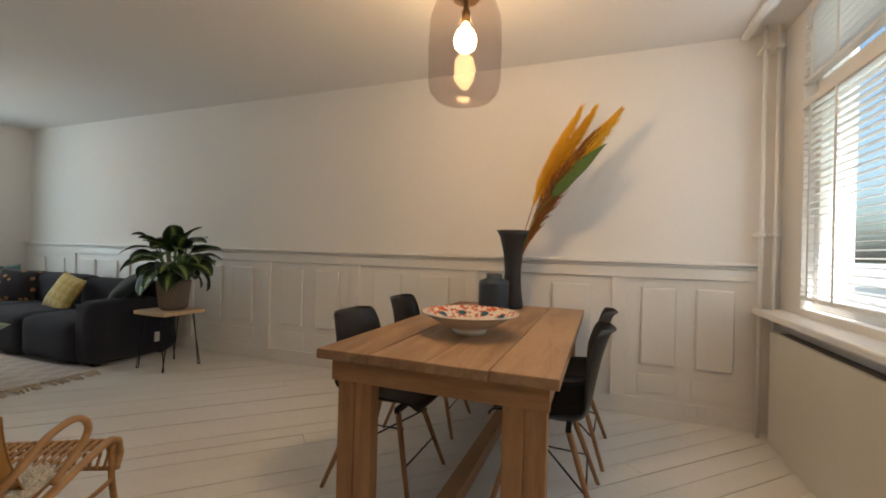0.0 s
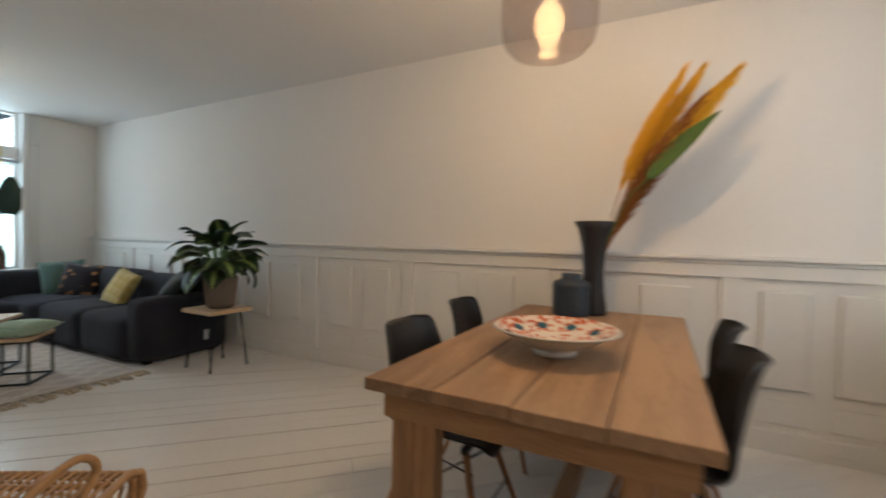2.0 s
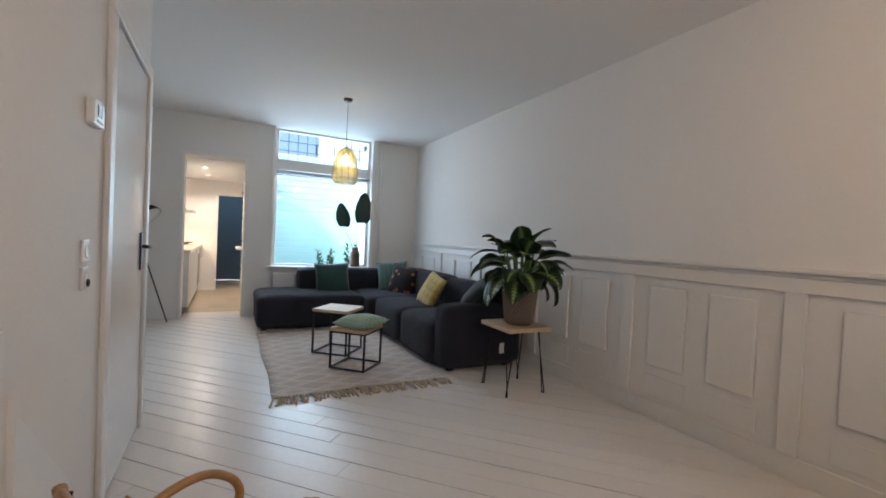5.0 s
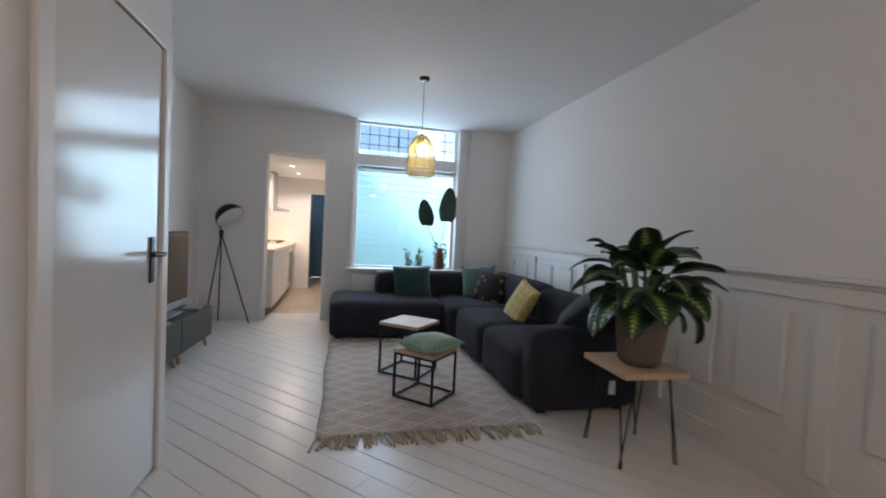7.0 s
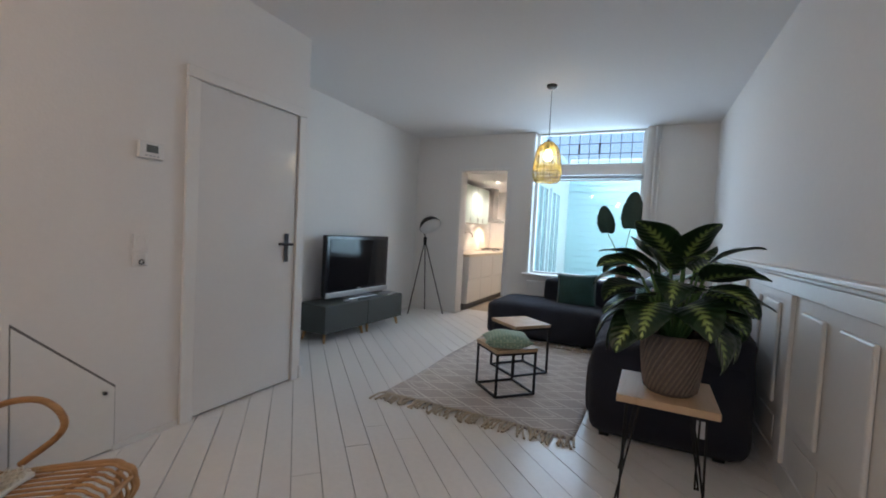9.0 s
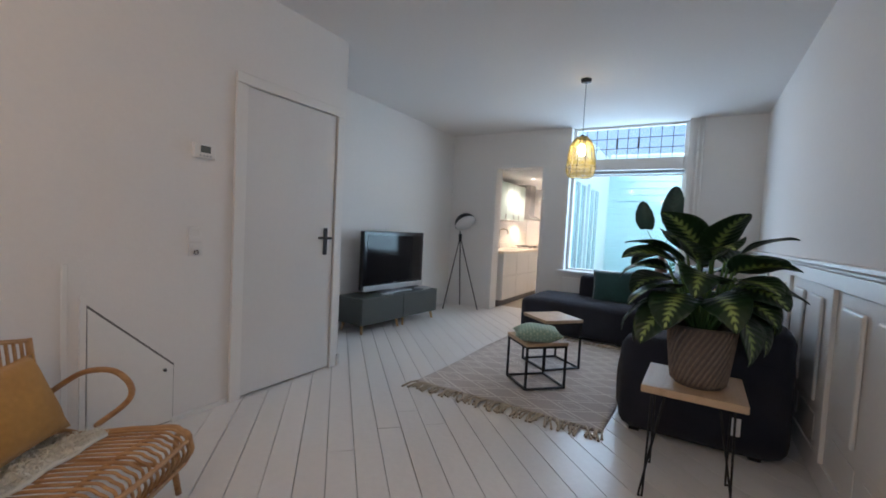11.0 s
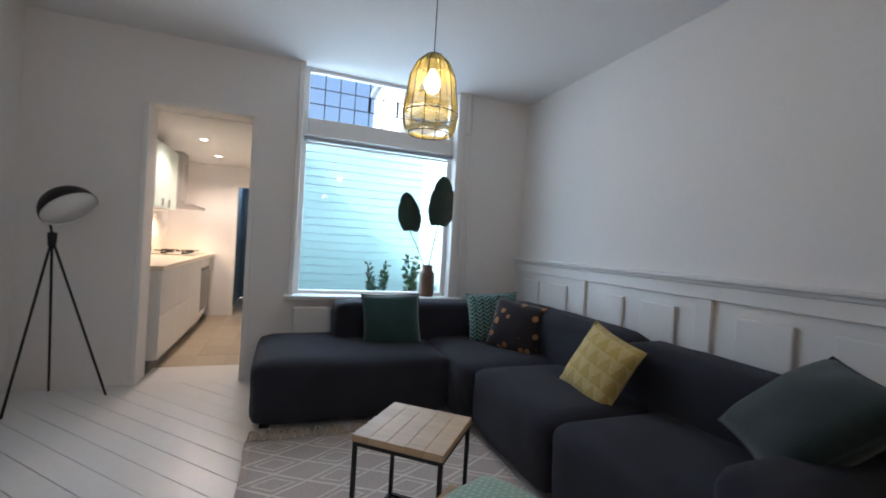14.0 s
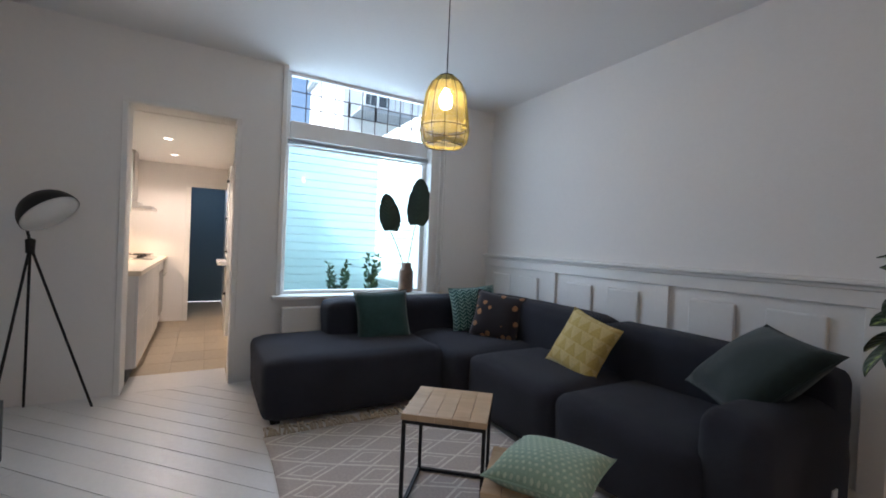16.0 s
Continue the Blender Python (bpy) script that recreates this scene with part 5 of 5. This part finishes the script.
solid("threshold", box((X0 - 0.021, KY0 + 0.001, -0.009), (X0 - 0.46, KY1 - 0.001, 0.0005), 0.001), M_FLOOR, "white painted threshold board of the kitchen", "threshold", "structure")
kfloor = solid("floor_kitchen", box((KX + 0.24, KYL, -0.15), (-12.4, KYR, -0.010)), M_KFLOOR, "beige tiled kitchen floor", "floor", "structure")
for i in range(8):
    for j in range(3):
        x, y = X0 - 0.465 - i * 0.36, 0.10 + j * 0.265
        part("tile", box((x, y, -0.0095), (x - 0.356, min(y + 0.261, KYR), -0.002), 0.0015, 1), M_KFLOOR, kfloor)
solid("wall_back_room", box((-12.4, -0.6, 0), (-12.5, KYR, KC)), M_SLATE, "slate blue wall of the back room", "wall", "structure")
solid("wall_back_room_side", box((KEND - 0.12, 0.35, 0), (-12.4, 0.29, KC)), M_SLATE, "slate blue side wall of the back room", "wall", "structure")
bd = thing("trim_back_door", "white door frame to the dark back room", "trim", kind="structure")
for a, b in (((KEND, 0.36, 0), (KEND + 0.02, 0.42, 1.87)), ((KEND, 0.36, 1.8705), (KEND + 0.02, KYR, 1.92))):
    part("board", box(a, b, 0.004), M_TRIM, bd)
UY = 0.145
x = KX - 0.10
for k in range(4):
    w = 0.6 if k < 3 else 0.58
    oven = k == 3
    un = thing("base_cabinet", "white steel trimmed oven unit under the worktop" if oven else "white handleless kitchen base cabinet", "cabinet", group="kitchen base cabinets")
    part("plinth", box((x - w, KYL, 0), (x, UY - 0.06, 0.10)), M_GREYFL, un)
    part("body", box((x - w + 0.001, KYL, 0.101), (x - 0.001, UY - 0.02, 0.858)), M_KITCH, un)
    if oven:
        dr = part("oven_door", box((x - w + 0.003, UY - 0.019, 0.20), (x - 0.003, UY, 0.74), 0.003), M_TVFRAME, un, "dark glass oven door")
        part("handle", tube([(x - w + 0.06, UY + 0.04, 0.70), (x - 0.06, UY + 0.04, 0.70)], 0.009), M_INOX, dr, "", True)
        part("control_panel", box((x - w + 0.003, UY - 0.019, 0.745), (x - 0.003, UY, 0.855), 0.003), M_INOX, un)
    else:
        for z0, z1 in ((0.104, 0.475), (0.48, 0.855)):
            part("drawer_front", box((x - w + 0.003, UY - 0.019, z0), (x - 0.003, UY, z1), 0.003), M_KITCH, un)
    x -= w
solid("worktop", box((KX - 0.06, KYL, 0.86), (KEND + 0.02, UY + 0.02, 0.90), 0.004), M_TOP, "pale stone worktop on the kitchen cabinets", "worktop")
hob = thing("gas_hob", "steel gas hob with black pan supports", "hob", pose(-9.78, -0.16, 0.9005))
part("plate", box((-0.30, -0.25, 0), (0.30, 0.25, 0.012), 0.004), M_INOX, hob)
for i, (hx, hy) in enumerate(((-0.15, -0.11), (0.15, -0.11), (-0.15, 0.11), (0.15, 0.11))):
    part("burner", lathe([(0, 0.03), (0.03, 0.028), (0.04, 0.013), (0, 0.0125)], 16, Matrix.Translation((hx, hy, 0))), M_BLACK, hob, "", True)
    bm = tube([(hx - 0.12, hy, 0.045), (hx + 0.12, hy, 0.045)], 0.006, 6)
    add_tube(bm, [(hx, hy - 0.1, 0.045), (hx, hy + 0.1, 0.045)], 0.006, 6)
    for q in (-0.11, 0.11):
        add_tube(bm, [(hx + q, hy, 0.012), (hx + q, hy, 0.045)], 0.006, 6)
    part("pan_support", bm, M_BLACK, hob)
hood = thing("cooker_hood", "brushed steel chimney cooker hood", "hood")
part("chimney", box((-9.98, KYL, 1.56), (-9.68, KYL + 0.33, KC), 0.003), M_INOX, hood)
part("canopy", add_box(box((-10.14, KYL, 1.48), (-9.52, KYL + 0.52, 1.515), 0.004), (-10.04, KYL, 1.5155), (-9.62, KYL + 0.38, 1.5595), 0.004), M_INOX, hood)
for k in range(2):
    wc = thing("wall_cabinet", "pale green kitchen wall cabinet", "cabinet", group="kitchen wall cabinets")
    a = KX - 0.40 - k * 0.62
    part("body", box((a, KYL, 1.42), (a - 0.615, KYL + 0.33, 2.08)), M_KITCH, wc)
    for q in range(2):
        dr = part("cabinet_door", box((a - 0.003 - q * 0.308, KYL + 0.3305, 1.425), (a - 0.306 - q * 0.308, KYL + 0.35, 2.075), 0.003), M_MINTCAB, wc, "pale green door")
        part("handle", box((a - 0.03 - q * 0.25, KYL + 0.3505, 1.44), (a - 0.04 - q * 0.25, KYL + 0.365, 1.52)), M_INOX, dr)
tap = thing("kitchen_tap", "tall curved steel kitchen tap on the worktop", "tap", pose(-8.75, -0.36, 0.9005))
part("base", lathe([(0, 0.05), (0.022, 0.048), (0.025, 0), (0, 0)], 16), M_INOX, tap, "", True)
part("spout", tube(sweep([(0, 0, 0.04), (0, 0, 0.28), (0, 0.03, 0.345), (0, 0.10, 0.36), (0, 0.165, 0.33), (0, 0.175, 0.27)], 24), 0.011, 10), M_INOX, tap, "", True)
part("lever", tube([(0.02, 0, 0.035), (0.07, 0.0, 0.06)], 0.006), M_INOX, tap, "", True)
tiles = thing("splashback", "white glossy tiled splashback behind the worktop", "splashback", kind="structure")
tm = None
for i in range(14):
    for j in range(6):
        if tm is None:
            tm = part("tile", box((0, 0, 0), (-0.198, 0.008, 0.098), 0.002, 1), M_KITCH, tiles)
            ob = tm
        else:
            ob = new("tile", tm.data)
            ob.parent = tiles
        ob.matrix_basis = pose(KX - 0.005 - i * 0.20, KYL, 0.902 + j * 0.10)
for px, py in ((-8.7, 0.25), (-9.7, 0.25)):
    sp = thing("ceiling_spot", "small round recessed ceiling spot, lit", "spot light", pose(px, py, KC), "kitchen spots")
    part("ring", lathe([(0.05, 0.0), (0.052, -0.006), (0.038, -0.008), (0.036, -0.001)], 24), M_RAD, sp, "", True)
    part("lens", lathe([(0, -0.003), (0.036, -0.0025)], 20), M_SPOT, sp, "glowing lens", True)
cab = thing("tall_cabinet", "white tall unit with shelves and hooks beside the kitchen wall", "cabinet")
part("body", box((-9.3, KYR - 0.06, 0), (-9.9, KYR - 0.002, 2.05), 0.004), M_KITCH, cab)
part("shelf", box((-9.2, KYR - 0.16, 0.86), (-9.95, KYR - 0.062, 0.90), 0.004), M_KITCH, cab)
for z in (0.5, 1.0, 1.4, 1.85):
    part("hook", box((-9.32, KYR - 0.09, z), (-9.36, KYR - 0.061, z + 0.03), 0.004), M_BLACK, cab)

# ---- yard behind the rear window ----
solid("ground", box((-300, -300, -0.5), (300, 300, -0.16)), M_YARD, "grey paved ground of the yard and street", "ground", "structure")
YB = -11.6
def boarded(name, label, a, b, axis, z1, inside):
    ob = thing(name, label, "fence", kind="structure")
    z, k = -0.16, 0
    while z < z1:
        h = 0.145
        if axis == "y":
            bm = box((a[0], a[1], z), (a[0] - 0.03, b[1], z + h - 0.012), 0.004, 1)
        else:
            bm = box((a[0], a[1], z), (b[0], a[1] + 0.03, z + h - 0.012), 0.004, 1)
        part("board", bm, M_BOARD, ob)
        z += h
    return ob
boarded("fence_back", "pale painted horizontal board fence behind the yard", (YB, KYR + 0.12), (YB, 4.2), "y", 3.0, 1)
boarded("fence_side", "pale painted horizontal boards along the yard side", (-7.8, 3.55), (YB, 3.55), "x", 3.0, 1)
solid("wall_fence_back", box((YB - 0.031, KYR + 0.12, -0.16), (YB - 0.12, 4.2, 3.05)), M_RENDER, "white wall behind the yard boards", "wall", "structure")
solid("wall_fence_side", box((-7.8, 3.581, -0.16), (YB, 3.7, 3.3)), M_RENDER, "white wall behind the side boards", "wall", "structure")
gut = thing("kitchen_roof", "pale painted roof edge and gutter of the kitchen wing", "roof", kind="structure")
part("fascia", box((KX, KYR + 0.121, 2.62), (-12.4, KYR + 0.20, 2.86), 0.006), M_RENDER, gut)
part("roof_sheet", box((KX, KYL - 0.2, 2.751), (-12.4, KYR + 0.12, 2.85)), M_GREY, gut)
for k in range(2):
    yx = KX - 0.55 - k * 1.15
    yw = thing("yard_window", "pale framed casement window in the kitchen wing", "window", group="yard windows", kind="structure")
    for a, b in (((yx, 0.35), (yx - 0.07, 2.15)), ((yx - 0.83, 0.35), (yx - 0.90, 2.15)), ((yx - 0.07, 2.08), (yx - 0.83, 2.15)), ((yx - 0.07, 0.35), (yx - 0.83, 0.42)), ((yx - 0.42, 0.42), (yx - 0.48, 2.08))):
        part("window_frame", box((a[0], KYR + 0.121, a[1]), (b[0], KYR + 0.175, b[1]), 0.004), M_RENDER, yw)
    part("pane", box((yx - 0.071, KYR + 0.121, 0.421), (yx - 0.829, KYR + 0.135, 2.079)), M_YARDREFL, yw)


def shrub(x, y, h, seed):
    ob = thing("shrub", "small leafy green shrub in the yard bed", "shrub", pose(x, y, -0.16))
    r = random.Random(seed)
    lv = bmesh.new()
    for k in range(9):
        az = r.uniform(0, 6.28)
        tip = Vector((math.cos(az) * 0.16, math.sin(az) * 0.16, h * r.uniform(0.6, 1.0)))
        line = sweep([(0, 0, 0), tip * 0.5 + Vector((0, 0, 0.04)), tip], 12)
        part("branch", tube(line, [0.007 - 0.0004 * i for i in range(len(line))], 5), M_STEM, ob)
        for q in line[3:]:
            for _ in range(3):
                d = Vector((r.uniform(-1, 1), r.uniform(-1, 1), r.uniform(-0.1, 0.9))).normalized()
                s = d.orthogonal().normalized() * 0.022
                vs = [lv.verts.new(q), lv.verts.new(q + d * 0.05 + s), lv.verts.new(q + d * 0.11), lv.verts.new(q + d * 0.05 - s)]
                lv.faces.new(vs)
    tagged(part("foliage", lv, M_SHRUB, ob), kind="stuff")


shrub(-10.6, 2.55, 1.05, 1)
shrub(-10.5, 3.05, 1.15, 2)
bed = thing("planter", "low dark planter with shrubs at the yard fence", "planter")
part("box", box((-10.3, 2.3, -0.16), (-10.9, 3.4, 0.25), 0.01), M_SOIL, bed)


def far_house(name, label, m, width, height, material, floors, cols, balcony=False):
    ob = thing(name, label, "building", m)
    part("wall", box((-width / 2, 0, -0.2), (width / 2, 6, height)), material, ob)
    part("roof", box((-width / 2 - 0.2, -0.25, height), (width / 2 + 0.2, 6.2, height + 0.25), 0.02), M_GREY, ob)
    for f in range(floors):
        for c in range(cols):
            wx, wz = -width / 2 + width * (c + 0.5) / cols, 0.7 + f * height / floors
            wnd = part("window", box((wx - 0.55, -0.04, wz), (wx + 0.55, -0.001, wz + 1.7), 0.01), M_RENDER, ob)
            for q in (-1, 1):
                part("pane", box((wx + (0.05 if q > 0 else -0.48), -0.06, wz + 0.08), (wx + (0.48 if q > 0 else -0.05), -0.041, wz + 1.62)), M_DARKGL, wnd)
        if balcony and f:
            bz = f * height / floors + 0.3
            bc = part("balcony", box((-width / 2 + 0.3, -1.2, bz - 0.12), (width / 2 - 0.3, -0.002, bz)), M_GREY, ob)
            for q in range(24):
                bx = -width / 2 + 0.35 + (width - 0.7) * q / 23
                part("baluster", box((bx - 0.012, -1.18, bz), (bx + 0.012, -1.155, bz + 0.95)), M_GREY, bc)
            part("handrail", box((-width / 2 + 0.3, -1.2, bz + 0.95), (width / 2 - 0.3, -1.13, bz + 1.0)), M_GREY, bc)


far_house("house", "white rear house with grey balconies behind the yard", pose(-19.5, 9.0, 0, 0, 0, 90), 8, 8.6, M_RENDER, 3, 3, True)
far_house("house", "brown brick house across the street", pose(12.0, 2.0, 0, 0, 0, -90), 30, 9, M_BRICKF, 3, 8)

# ---- floor of diagonal painted planks ----
def clip(poly, nx, ny, d):
    out = []
    for (ax, ay), (bx, by) in zip(poly, poly[1:] + poly[:1]):
        da, db = ax * nx + ay * ny - d, bx * nx + by * ny - d
        if da <= 0:
            out.append((ax, ay))
        if (da < 0 < db) or (db < 0 < da):
            t = da / (da - db)
            out.append((ax + t * (bx - ax), ay + t * (by - ay)))
    return out


def prism(poly, z0, z1, bevel=0.0):
    bm = bmesh.new()
    a, b = [bm.verts.new((x, y, z0)) for x, y in poly], [bm.verts.new((x, y, z1)) for x, y in poly]
    bm.faces.new(b)
    for i in range(len(poly)):
        j = (i + 1) % len(poly)
        bm.faces.new((a[i], a[j], b[j], b[i]))
    bmesh.ops.recalc_face_normals(bm, faces=bm.faces)
    return bm


floor = solid("floor", box((X0 - 0.22, -1.5, -0.15), (X1 + 0.25, Y1, -0.014)), M_GAPF, "white painted wooden plank floor laid diagonally", "floor", "structure")
PW, PA = 0.142, radians(134.5)
dx, dy = -math.sin(PA), math.cos(PA)
nx, ny = -dy, dx
ds = [x * nx + y * ny for x in (X0, X1) for y in (-1.3, Y1)]
room = [(X0 - 0.02, -1.3), (X1, -1.3), (X1, Y1), (X0 - 0.02, Y1)]
rng = random.Random(4)
k = math.floor(min(ds) / PW)
while k * PW < max(ds):
    strip = clip(clip(room, nx, ny, (k + 1) * PW - 0.0022), -nx, -ny, -(k * PW + 0.0022))
    if len(strip) > 2:
        along = [x * dx + y * dy for x, y in strip]
        a, hi = min(along), max(along)
        cut = a + rng.uniform(0.6, 3.4)
        while a < hi:
            piece = clip(clip(strip, dx, dy, min(cut, hi) - 0.001), -dx, -dy, -(a + 0.001))
            if len(piece) > 2:
                part("plank", prism(piece, -0.0135, rng.uniform(-0.0012, 0.0012)), M_FLOOR, floor)
            a, cut = cut, cut + rng.uniform(2.6, 4.2)
    k += 1
